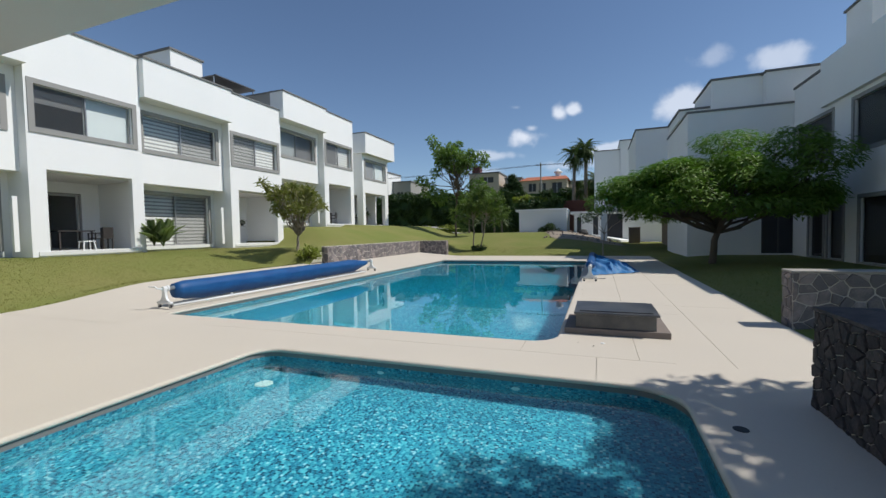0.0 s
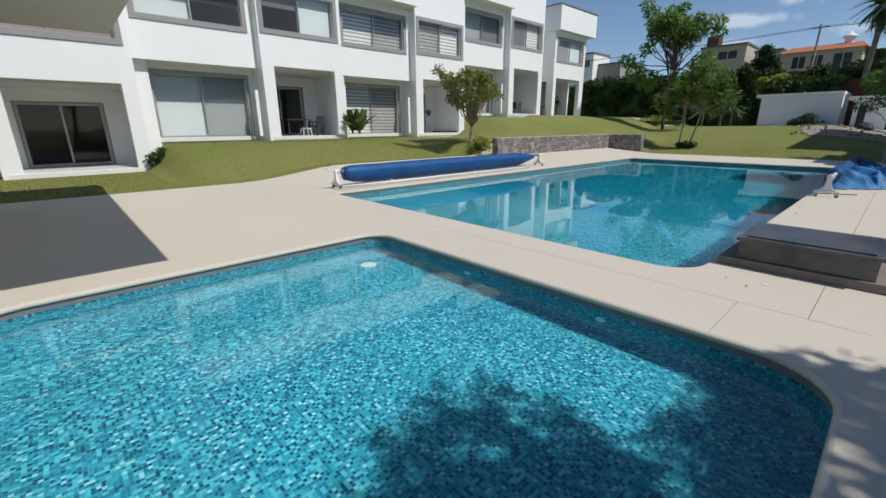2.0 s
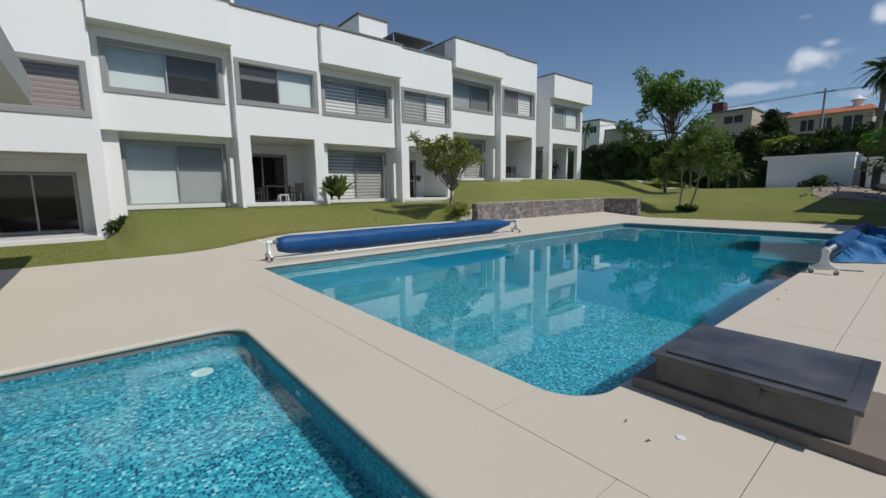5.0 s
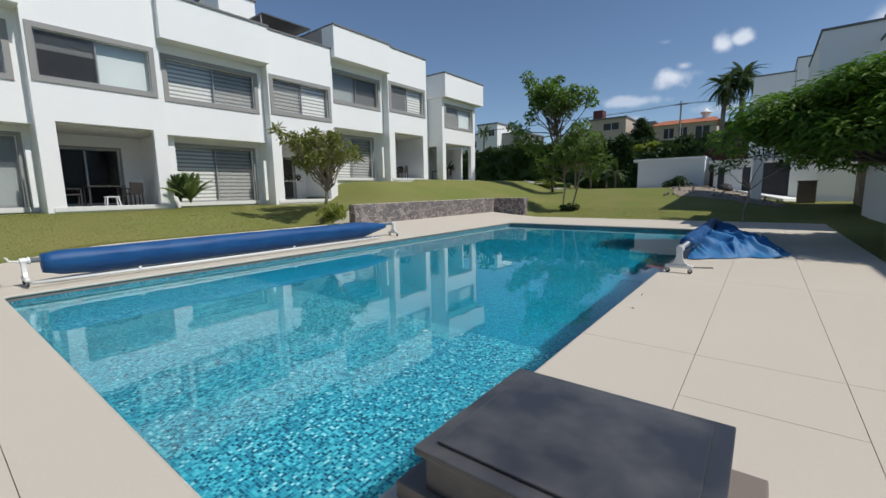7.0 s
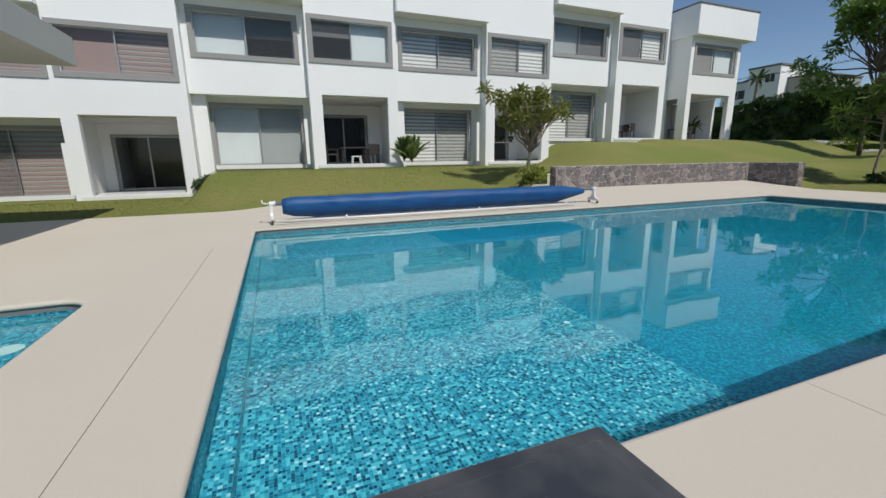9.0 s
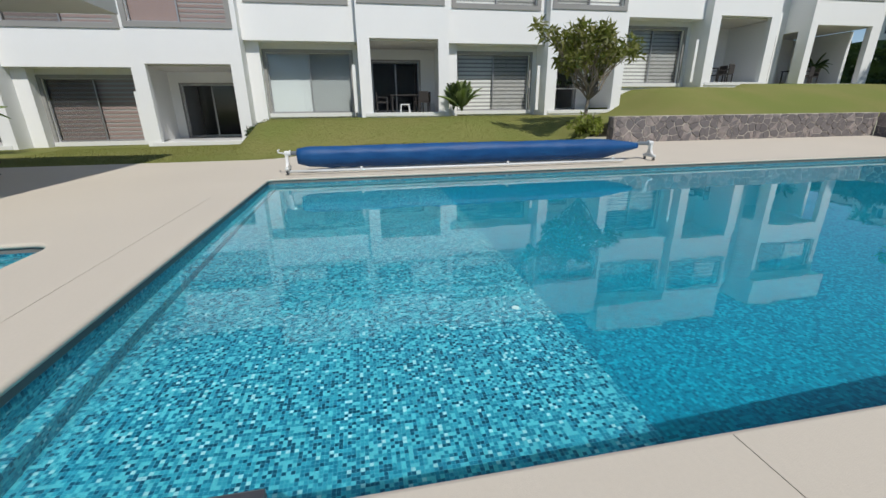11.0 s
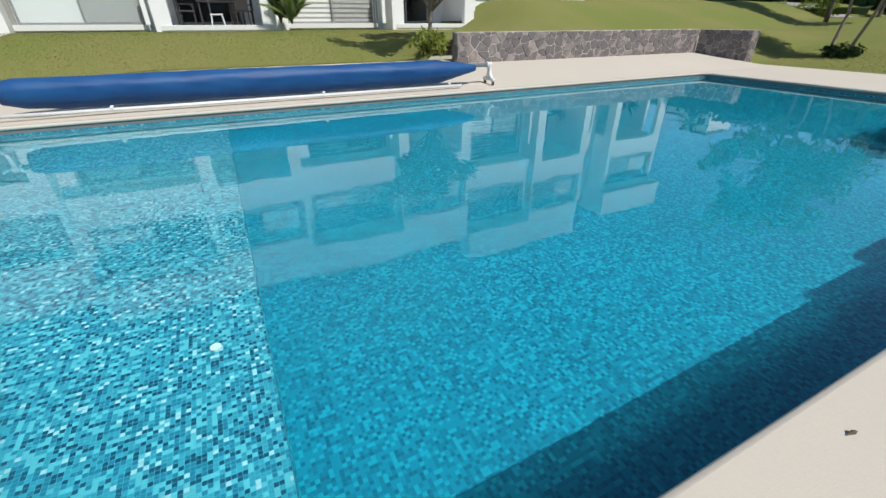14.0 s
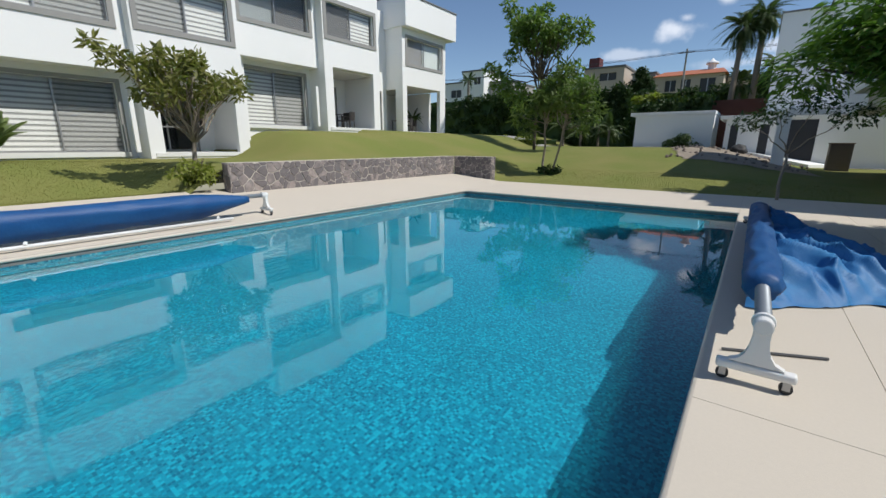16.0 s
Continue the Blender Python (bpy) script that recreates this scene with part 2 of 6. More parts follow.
def screen_mat():
    """Fine insect mesh: half open, half dark thread."""
    m = bpy.data.materials.new("insect_mesh")
    m.use_nodes = True
    N, L = m.node_tree.nodes, m.node_tree.links
    N["Principled BSDF"].inputs["Base Color"].default_value = (0.10, 0.105, 0.105, 1)
    N["Principled BSDF"].inputs["Roughness"].default_value = 0.8
    tr, mx = N.new("ShaderNodeBsdfTransparent"), N.new("ShaderNodeMixShader")
    mx.inputs[0].default_value = 0.3
    L.new(tr.outputs[0], mx.inputs[1])
    L.new(N["Principled BSDF"].outputs[0], mx.inputs[2])
    L.new(mx.outputs[0], N["Material Output"].inputs[0])
    return m


M["screen"] = screen_mat()


def water_mat(name, tint):
    m = bpy.data.materials.new(name)
    m.use_nodes = True
    N, L = m.node_tree.nodes, m.node_tree.links
    b = N["Principled BSDF"]
    b.inputs["Base Color"].default_value = (*tint, 1)
    b.inputs["Roughness"].default_value = 0.0
    b.inputs["IOR"].default_value = 1.33
    b.inputs["Transmission Weight"].default_value = 1.0
    tcn = N.new("ShaderNodeTexCoord")
    n1 = N.new("ShaderNodeTexNoise")
    n1.inputs["Scale"].default_value, n1.inputs["Detail"].default_value = 1.6, 3
    n2 = N.new("ShaderNodeTexNoise")
    n2.inputs["Scale"].default_value, n2.inputs["Detail"].default_value = 7.0, 2
    mp = N.new("ShaderNodeMapping")
    mp.inputs["Scale"].default_value = (1, 0.6, 1)
    L.new(tcn.outputs["Object"], mp.inputs["Vector"])
    ad = N.new("ShaderNodeMath")
    ad.operation = "MULTIPLY_ADD"
    ad.inputs[1].default_value = 0.15
    L.new(mp.outputs[0], n1.inputs["Vector"])
    L.new(mp.outputs[0], n2.inputs["Vector"])
    L.new(n2.outputs["Fac"], ad.inputs[0])
    L.new(n1.outputs["Fac"], ad.inputs[2])
    bp = N.new("ShaderNodeBump")
    bp.inputs["Strength"].default_value, bp.inputs["Distance"].default_value = 1.0, 0.0016
    L.new(ad.outputs[0], bp.inputs["Height"])
    L.new(bp.outputs[0], b.inputs["Normal"])
    return m


M["water"] = water_mat("pool_water", (0.54, 0.97, 1.0))


def mosaic_mat(name, cols, size=0.0235, joint=(0.10, 0.34, 0.42), half=0.465):
    """Glass mosaic: square chips of a few blues, each of one colour, with a thin pale joint."""
    m = bpy.data.materials.new(name)
    m.use_nodes = True
    N, L = m.node_tree.nodes, m.node_tree.links
    b = N["Principled BSDF"]
    b.inputs["Roughness"].default_value = 0.4
    g = N.new("ShaderNodeNewGeometry")
    tcn = N.new("ShaderNodeTexCoord")

    def vm(op, a, bb=None, third=None):
        q = N.new("ShaderNodeVectorMath")
        q.operation = op
        for i, v in enumerate((a, bb)):
            if v is None:
                continue
            if isinstance(v, tuple):
                q.inputs[i].default_value = v
            else:
                L.new(v, q.inputs[i])
        return q.outputs[0]

    pos = vm("MULTIPLY", tcn.outputs["Object"], (1 / size,) * 3)
    pos = vm("ADD", pos, vm("MULTIPLY", g.outputs["True Normal"], (0.31, 0.31, 0.31)))
    cell = vm("FLOOR", pos)
    wnz = N.new("ShaderNodeTexWhiteNoise")
    L.new(cell, wnz.inputs["Vector"])
    cr = N.new("ShaderNodeValToRGB")
    cr.color_ramp.interpolation = "CONSTANT"
    el = cr.color_ramp.elements
    while len(el) < len(cols):
        el.new(0.5)
    acc = 0
    for e, (w, c) in zip(el, cols):
        e.position = acc
        e.color = (*c, 1)
        acc += w
    L.new(wnz.outputs["Value"], cr.inputs[0])
    fr = vm("FRACTION", pos)
    dd = vm("ABSOLUTE", vm("SUBTRACT", fr, (0.5, 0.5, 0.5)))
    sx = N.new("ShaderNodeSeparateXYZ")
    L.new(vm("MULTIPLY", dd, vm("SUBTRACT", (1, 1, 1), vm("ABSOLUTE", g.outputs["True Normal"]))), sx.inputs[0])

    def mm(op, a, bb):
        q = N.new("ShaderNodeMath")
        q.operation = op
        for i, v in enumerate((a, bb)):
            if isinstance(v, (int, float)):
                q.inputs[i].default_value = v
            else:
                L.new(v, q.inputs[i])
        return q.outputs[0]

    edge = mm("MAXIMUM", mm("MAXIMUM", sx.outputs[0], sx.outputs[1]), sx.outputs[2])
    gro = mm("GREATER_THAN", edge, half)
    mix = N.new("ShaderNodeMix")
    mix.data_type = "RGBA"
    L.new(gro, mix.inputs["Factor"])
    L.new(cr.outputs[0], mix.inputs["A"])
    mix.inputs["B"].default_value = (*joint, 1)
    n1 = N.new("ShaderNodeTexNoise")
    n1.inputs["Scale"].default_value = 0.8
    L.new(tcn.outputs["Object"], n1.inputs["Vector"])
    mu = N.new("ShaderNodeMix")
    mu.data_type = "RGBA"
    mu.blend_type = "MULTIPLY"
    mu.inputs["Factor"].default_value = 0.25
    L.new(mix.outputs["Result"], mu.inputs["A"])
    L.new(n1.outputs["Fac"], mu.inputs["B"])
    L.new(mu.outputs["Result"], b.inputs["Base Color"])
    bp = N.new("ShaderNodeBump")
    bp.inputs["Strength"].default_value, bp.inputs["Distance"].default_value = 0.6, 0.001
    L.new(mm("SUBTRACT", 1.0, gro), bp.inputs["Height"])
    L.new(bp.outputs[0], b.inputs["Normal"])
    return m


M["mosaic"] = mosaic_mat("blue_glass_mosaic", [(0.30, (0.030, 0.28, 0.375)), (0.26, (0.010, 0.185, 0.28)), (0.21, (0.09, 0.40, 0.48)), (0.05, (0.32, 0.50, 0.55)), (0.19, (0.004, 0.085, 0.15))])
# deep floor: chip colours carry the blue that light takes in deeper water
M["mosaic_deep"] = mosaic_mat("depth_tinted_glass_mosaic", [(0.35, (0.001, 0.215, 0.315)), (0.3, (0.001, 0.16, 0.25)), (0.2, (0.004, 0.29, 0.40)), (0.15, (0.001, 0.125, 0.205))], 0.0235, (0.002, 0.20, 0.29), 0.475)


# ---- mesh helpers ----
def put(name, me, mat, parent=None, label="", smooth=False):
    ob = new(name, me)
    for m in (mat if isinstance(mat, (list, tuple)) else [mat]):
        me.materials.append(m)
    if smooth:
        for p in me.polygons:
            p.use_smooth = True
    if parent:
        ob.parent = parent
    if label:
        tagged(ob, label)
    return ob


def part(name, bm, mat, parent=None, label="", smooth=False):
    me = bpy.data.meshes.new(name)
    bm.to_mesh(me)
    bm.free()
    return put(name, me, mat, parent, label, smooth)


def thing(name, at, label, category, group="", kind=""):
    e = new(name)
    e.location = at
    e.empty_display_size = 0.2
    return tagged(e, label, category, group, kind)


def structure(ob):
    ob["kind"] = "structure"
    return ob


def box(bm, x0, x1, y0, y1, z0, z1, bevel=0.0, mat_index=0):
    vs = [bm.verts.new(p) for p in ((x0, y0, z0), (x1, y0, z0), (x1, y1, z0), (x0, y1, z0), (x0, y0, z1), (x1, y0, z1), (x1, y1, z1), (x0, y1, z1))]
    fs = [bm.faces.new([vs[i] for i in q]) for q in ((3, 2, 1, 0), (4, 5, 6, 7), (0, 1, 5, 4), (1, 2, 6, 5), (2, 3, 7, 6), (3, 0, 4, 7))]
    for f in fs:
        f.material_index = mat_index
    if bevel:
        es = {e for f in fs for e in f.edges}
        bmesh.ops.bevel(bm, geom=list(es), offset=bevel, segments=2, affect="EDGES", profile=0.6)
    return fs


def boxes(lst, bevel=0.0):
    bm = bmesh.new()
    for b in lst:
        box(bm, *b, bevel=bevel)
    return bm


def holed_wall(bm, axis, f0, f1, u0, u1, v0, v1, holes=()):
    """A wall of thickness f0..f1 across axis ("x" or "y"), from u0 to u1 along the other, v0 to v1 in height, with openings (ua, ub, va, vb) through it."""
    us = sorted({u0, u1, *[min(max(c, u0), u1) for h in holes for c in h[:2]]})
    vs = sorted({v0, v1, *[min(max(c, v0), v1) for h in holes for c in h[2:]]})

    def solid(i, j):
        if not (0 <= i < len(us) - 1 and 0 <= j < len(vs) - 1):
            return False
        cu, cv = (us[i] + us[i + 1]) / 2, (vs[j] + vs[j + 1]) / 2
        return not any(h[0] < cu < h[1] and h[2] < cv < h[3] for h in holes)

    cache = {}

    def V(f, u, v):
        k = (round(f, 4), round(u, 4), round(v, 4))
        if k not in cache:
            cache[k] = bm.verts.new((f, u, v) if axis == "x" else (u, f, v))
        return cache[k]

    def quad(*ps):
        try:
            bm.faces.new([V(*p) for p in ps])
        except ValueError:
            pass

    for i in range(len(us) - 1):
        for j in range(len(vs) - 1):
            if not solid(i, j):
                continue
            a, b, c, d = us[i], us[i + 1], vs[j], vs[j + 1]
            quad((f1, a, c), (f1, b, c), (f1, b, d), (f1, a, d))
            quad((f0, a, c), (f0, a, d), (f0, b, d), (f0, b, c))
            if not solid(i - 1, j):
                quad((f0, a, c), (f1, a, c), (f1, a, d), (f0, a, d))
            if not solid(i + 1, j):
                quad((f0, b, c), (f0, b, d), (f1, b, d), (f1, b, c))
            if not solid(i, j - 1):
                quad((f0, a, c), (f0, b, c), (f1, b, c), (f1, a, c))
            if not solid(i, j + 1):
                quad((f0, a, d), (f1, a, d), (f1, b, d), (f0, b, d))
    bmesh.ops.recalc_face_normals(bm, faces=bm.faces)


def tube(bm, pts, radii, n=8, cap=True):
    """A round bar along points with a radius at each."""
    pts = [Vector(p) for p in pts]
    if isinstance(radii, (int, float)):
        radii = [radii] * len(pts)
    rings = []
    ref = Vector((0.31, 0.17, 0.93)).normalized()
    for i, p in enumerate(pts):
        d = (pts[min(i + 1, len(pts) - 1)] - pts[max(i - 1, 0)]).normalized()
        r = ref if abs(d.dot(ref)) < 0.95 else Vector((1, 0, 0))
        a = d.cross(r).normalized()
        b = d.cross(a)
        rings.append([bm.verts.new(p + (a * math.cos(k * math.tau / n) + b * math.sin(k * math.tau / n)) * radii[i]) for k in range(n)])
    for q, r in zip(rings, rings[1:]):
        for k in range(n):
            bm.faces.new((q[k], q[(k + 1) % n], r[(k + 1) % n], r[k]))
    if cap:
        bm.faces.new(rings[0][::-1])
        bm.faces.new(rings[-1])


def rounded_rect(x0, x1, y0, y1, r, n=8):
    """Points of a rectangle with a radius for each corner, from the one at x1, y1 round to the left."""
    if isinstance(r, (int, float)):
        r = (r,) * 4
    out = []
    for (cx, cy, a0), rr in zip(((x1, y1, 0), (x0, y1, 90), (x0, y0, 180), (x1, y0, 270)), r):
        sx, sy = (-1 if cx == x1 else 1), (-1 if cy == y1 else 1)
        for k in range(n + 1):
            a = radians(a0 + 90 * k / n)
            out.append((cx + sx * rr + rr * math.cos(a), cy + sy * rr + rr * math.sin(a)))
    return out


def prism(bm, path, z0, z1):
    lo = [bm.verts.new((x, y, z0)) for x, y in path]
    hi = [bm.verts.new((x, y, z1)) for x, y in path]
    bm.faces.new(lo[::-1])
    bm.faces.new(hi)
    for i in range(len(path)):
        j = (i + 1) % len(path)
        bm.faces.new((lo[i], lo[j], hi[j], hi[i]))


def inset(path, d):
    """The path moved inwards by d (paths run anticlockwise)."""
    out = []
    n = len(path)
    for i in range(n):
        p, a, b = Vector(path[i]), Vector(path[i - 1]), Vector(path[(i + 1) % n])
        t = (b - a).normalized()
        out.append((p.x - t.y * d, p.y + t.x * d))
    return out


def ring_strip(bm, path, profile):
    """A strip round the path; profile: (distance inwards, z) from one edge to the other."""
    rows = [[bm.verts.new((x, y, z)) for x, y in inset(path, d)] for d, z in profile]
    n = len(path)
    for r, q in zip(rows, rows[1:]):
        for i in range(n):
            j = (i + 1) % n
            bm.faces.new((r[i], r[j], q[j], q[i]))


def raw_mesh(name, verts, faces):
    me = bpy.data.meshes.new(name)
    me.from_pydata(verts, [], faces)
    return me


def sstep(a, b, x):
    t = min(1, max(0, (x - a) / (b - a)))
    return t * t * (3 - 2 * t)

# ---- ground ----
def apron_z(x, y):
    """Height of the paving on the lawn side, which climbs gently away from the pool."""
    return 0.09 * max(0.0, -5.75 - max(x, -9.3)) * sstep(5.6, 9.0, y)


def ground_z(x, y):
    """Height of the land: the lawn climbs from the deck to the terraces of the white houses and to the far path."""
    base = 0.06 + 0.94 * sstep(4.15, 5.0, y) + 1.12 * sstep(19.2, 21.8, y)
    left = base * sstep(-9.2, -14.4, x) ** 0.8 if x < -9.2 else 0.0
    if x < -8.6:
        banked = 0.93 + (base - 0.93) * sstep(-9.2, -14.2, x)
        left += (banked - left) * sstep(14.6, 16.4, y)
    far = 1.45 * sstep(25.5, 41.0, y) * (1 - 0.72 * sstep(-0.5, 5.5, x))
    if x < -6.0 and y > 26.2:
        left_far = 0.85 * sstep(-6.4, -8.8, x)
        far = max(far, left_far + (2.3 - left_far) * sstep(-8.8, -15.0, x) * 1.0)
    right = 0.18 * sstep(5.6, 9.0, x)
    far += 4.4 * sstep(53.0, 70.0, y)
    h = max(left if y < 26.2 else left * sstep(-8.4, -8.8, x), far, right)
    if -12.5 < x < -9.3 and 6.0 < y < 26.2:
        h = max(h, apron_z(x, y) * sstep(-12.5, -9.3, x))
    h += 0.03 * noise.noise(Vector((x * 0.35, y * 0.35, 0))) * (1 if (x < -9.6 or x > 6 or y > 27.4) else 0)
    return h - (0.05 if (-9.35 < x < 5.55 and y < 26.95) else 0.008)


def line(a, b, step):
    n = max(1, round((b - a) / step))
    return [a + (b - a) * i / n for i in range(n)]


gx = [-900, -300, -120, -60] + line(-40, -16, 1.0) + line(-16, -9.3, 0.3) + [-9.3, -8.96] + line(-8.8, 5.45, 0.75) + line(5.45, 12, 0.4) + line(12, 40, 2.0) + [40, 60, 120, 300, 900]
gy = [-900, -300, -120, -60] + line(-30, -12, 2.0) + line(-12, 26.85, 0.35) + line(26.85, 46, 0.4) + line(46, 84, 1.5) + [84, 120, 300, 900]
gv = [(x, y, ground_z(x, y) if abs(x) < 61 and -61 < y < 85 else (ground_z(max(-60, min(60, x)), max(-60, min(84, y))))) for y in gy for x in gx]
gf = []
for j in range(len(gy) - 1):
    for i in range(len(gx) - 1):
        cx, cy = (gx[i] + gx[i + 1]) / 2, (gy[j] + gy[j + 1]) / 2
        if -8.9 < cx < 5.4 and -12 < cy < 26.8:
            continue
        k = j * len(gx) + i
        gf.append((k, k + 1, k + 1 + len(gx), k + len(gx)))
ground = put("ground", raw_mesh("ground", gv, gf), M["grass"], smooth=True)
tagged(ground, "mown green lawn rising gently towards the white houses", "lawn", kind="structure")

# ---- pools and deck ----
POOL = rounded_rect(-5.65, 2.225, 6.56, 22.83, (0.12, 0.25, 0.2, 0.45))
KIDS = rounded_rect(-1.67, 3.53, 0.90, 5.21, (0.5, 0.34, 0.5, 0.5))
WATER_Z = -0.135

def sheet_with_holes(z, outline, holes):
    """A flat face with holes, as triangles."""
    bm = bmesh.new()
    edges = []
    for path in (outline, *holes):
        vs = [bm.verts.new((x, y, z)) for x, y in path]
        edges += [bm.edges.new((vs[k - 1], vs[k])) for k in range(len(vs))]
    bmesh.ops.triangle_fill(bm, use_beauty=True, edges=edges)
    for f in list(bm.faces):
        c = f.calc_center_median()
        for path in holes:
            x0, x1 = min(p[0] for p in path), max(p[0] for p in path)
            y0, y1 = min(p[1] for p in path), max(p[1] for p in path)
            if x0 < c.x < x1 and y0 < c.y < y1 and all((q[0] - p[0]) * (c.y - p[1]) - (q[1] - p[1]) * (c.x - p[0]) > -1e-6 for p, q in zip(path, path[1:] + path[:1])):
                bm.faces.remove(f)
                break
    return bm


DECK = [(-9.3, -12), (5.5, -12), (5.5, 26.9), (-9.3, 26.9)]
# joints: (axis, place, from, to)
JOINTS = [("x", 3.22, 6.03, 27), ("x", 4.2, 6.03, 27), ("y", 6.03, -1.7, 3.6), ("x", 1.8, 6.03, 6.58), ("x", 2.74, 5.18, 6.03), ("y", 10.0, 2.2, 5.6), ("y", 13.55, 2.2, 5.6), ("y", 17.1, 2.2, 5.6),
          ("y", 20.6, 2.2, 5.6), ("y", 9.1, 3.22, 4.2), ("x", 2.21, 22.3, 27), ("y", 3.0, 3.5, 5.6)]
bm = sheet_with_holes(0.0, DECK, (POOL, KIDS))
g = 0.0025
for axis, at, a, b in JOINTS:
    n = Vector((1, 0, 0)) if axis == "x" else Vector((0, 1, 0))
    for off in (-g, g):
        bmesh.ops.bisect_plane(bm, geom=bm.verts[:] + bm.edges[:] + bm.faces[:], plane_co=n * (at + off), plane_no=n)
dead = []
for f in bm.faces:
    c = f.calc_center_median()
    for axis, at, a, b in JOINTS:
        u, v = (c.x, c.y) if axis == "x" else (c.y, c.x)
        if abs(u - at) < g and a < v < b:
            dead.append(f)
            break
bmesh.ops.delete(bm, geom=dead, context="FACES")
up = bmesh.ops.extrude_face_region(bm, geom=bm.faces[:])
bmesh.ops.translate(bm, vec=(0, 0, -0.06), verts=[v for v in up["geom"] if isinstance(v, bmesh.types.BMVert)])
bmesh.ops.recalc_face_normals(bm, faces=bm.faces)
whole = bpy.data.meshes.new("pool_deck")
bm.to_mesh(whole)
bm.free()
deck = thing("pool_deck", (0, 0, 0), "beige cast-stone pool deck with narrow dark joints", "pool deck", kind="structure")
bm = bmesh.new()
bm.from_mesh(whole)
bm.verts.index_update()
left_over = set(bm.faces)
while left_over:
    stack, island = [left_over.pop()], []
    while stack:
        f = stack.pop()
        island.append(f)
        for e in f.edges:
            for o in e.link_faces:
                if o in left_over:
                    left_over.discard(o)
                    stack.append(o)
    sb, seen = bmesh.new(), {}
    for f in island:
        for v in f.verts:
            if v.index not in seen:
                seen[v.index] = sb.verts.new(v.co)
        sb.faces.new([seen[v.index] for v in f.verts])
    part("deck_panel", sb, M["deck"], deck)
bm.free()
bm = sheet_with_holes(-0.014, DECK, (POOL, KIDS))
bed = part("deck_bed", bm, M["joint"])
tagged(bed, "dark mortar bed seen in the deck joints", "deck bed", kind="structure")


ax, ay = line(-9.3, -5.655, 0.5) + [-5.655], line(5.6, 26.41, 0.5) + [26.41]
av = [(x, y, apron_z(x, y) + 0.003) for y in ay for x in ax]
af = [(j * len(ax) + i, j * len(ax) + i + 1, (j + 1) * len(ax) + i + 1, (j + 1) * len(ax) + i) for j in range(len(ay) - 1) for i in range(len(ax) - 1)]
last = (len(ay) - 1) * len(ax)
for i in range(len(ax) - 1):
    k = len(av)
    av += [(ax[i], ay[-1], -0.01), (ax[i + 1], ay[-1], -0.01)]
    af.append((last + i, last + i + 1, k + 1, k))
tagged(put("deck_apron", raw_mesh("deck_apron", av, af), M["deck"]), "beige deck paving that rises gently towards the lawn", "pool deck", kind="structure")


def pool(name, path, steps, label, mat_floor):
    root = thing(name, (path[0][0], path[0][1], 0), label, "swimming pool", kind="structure")
    inv = Matrix.Translation(root.location).inverted()

    def add(pn, bm, mat, lab="", smooth=False):
        o = part(pn, bm, mat, root, lab, smooth)
        o.matrix_parent_inverse = inv
        return o

    bm = bmesh.new()
    ring_strip(bm, path, [(-0.0, 0.0), (0.018, -0.004), (0.03, -0.018), (0.032, -0.034), (0.026, -0.048), (0.012, -0.056), (-0.01, -0.056)])
    add("coping", bm, M["deck"], "rounded beige stone coping edge", True)
    zmin = min(z for *_, z in steps)
    bm = bmesh.new()
    ring_strip(bm, path, [(0.0065, -0.05), (0.0065, -0.112), (0.0, -0.114)])
    add("grout_band", bm, M["grout"], "dark grey cement band under the coping")
    bm = bmesh.new()
    ring_strip(bm, path, [(0.004, -0.05), (0.004, zmin)])
    add("tiled_wall", bm, M["mosaic"], "pool wall in mixed blue glass mosaic")
    xs, ys = [p[0] for p in path], [p[1] for p in path]
    x0, x1 = min(xs), max(xs)
    for y0, y1, z in steps:
        bm = bmesh.new()
        box(bm, x0 - 0.02, x1 + 0.02, y0, y1, zmin - 0.1, z)
        add("tiled_floor", bm, mat_floor(z), "pool floor in mixed blue glass mosaic")
    return root, add


main_pool, add_main = pool("main_pool", POOL, [(6.54, 10.05, -0.60), (10.05, 22.88, -0.84)], "large rectangular pool lined with blue mosaic beside the lawn", lambda z: M["mosaic"] if z > -0.7 else M["mosaic_deep"])
kids_pool, add_kids = pool("paddling_pool", KIDS, [(0.88, 5.24, -0.60)], "small paddling pool with rounded corners and blue mosaic", lambda z: M["mosaic"])
bm = bmesh.new()
box(bm, -5.64, -5.53, 6.9, 22.6, -0.42, -0.38)
add_main("wall_ledge", bm, M["mosaic"])
bm = bmesh.new()
box(bm, -5.4, 2.1, 22.71, 22.82, -0.42, -0.38)
add_main("wall_ledge", bm, M["mosaic"])
bm = bmesh.new()
box(bm, -5.5, 2.1, 6.566, 6.72, -0.595, -0.40, 0.012)
add_main("wall_ledge", bm, M["mosaic"], "low mosaic ledge along the shallow end")


def water(name, path, label):
    me = raw_mesh(name, [(x, y, WATER_Z) for x, y in path], [tuple(range(len(path)))])
    ob = put(name, me, M["water"])
    ob.visible_shadow = False
    tagged(ob, label, "water", kind="structure")


water("water_main", inset(POOL, 0.0041), "clear turquoise pool water with faint ripples")
water("water_paddling", inset(KIDS, 0.0041), "clear shallow pool water with faint ripples")

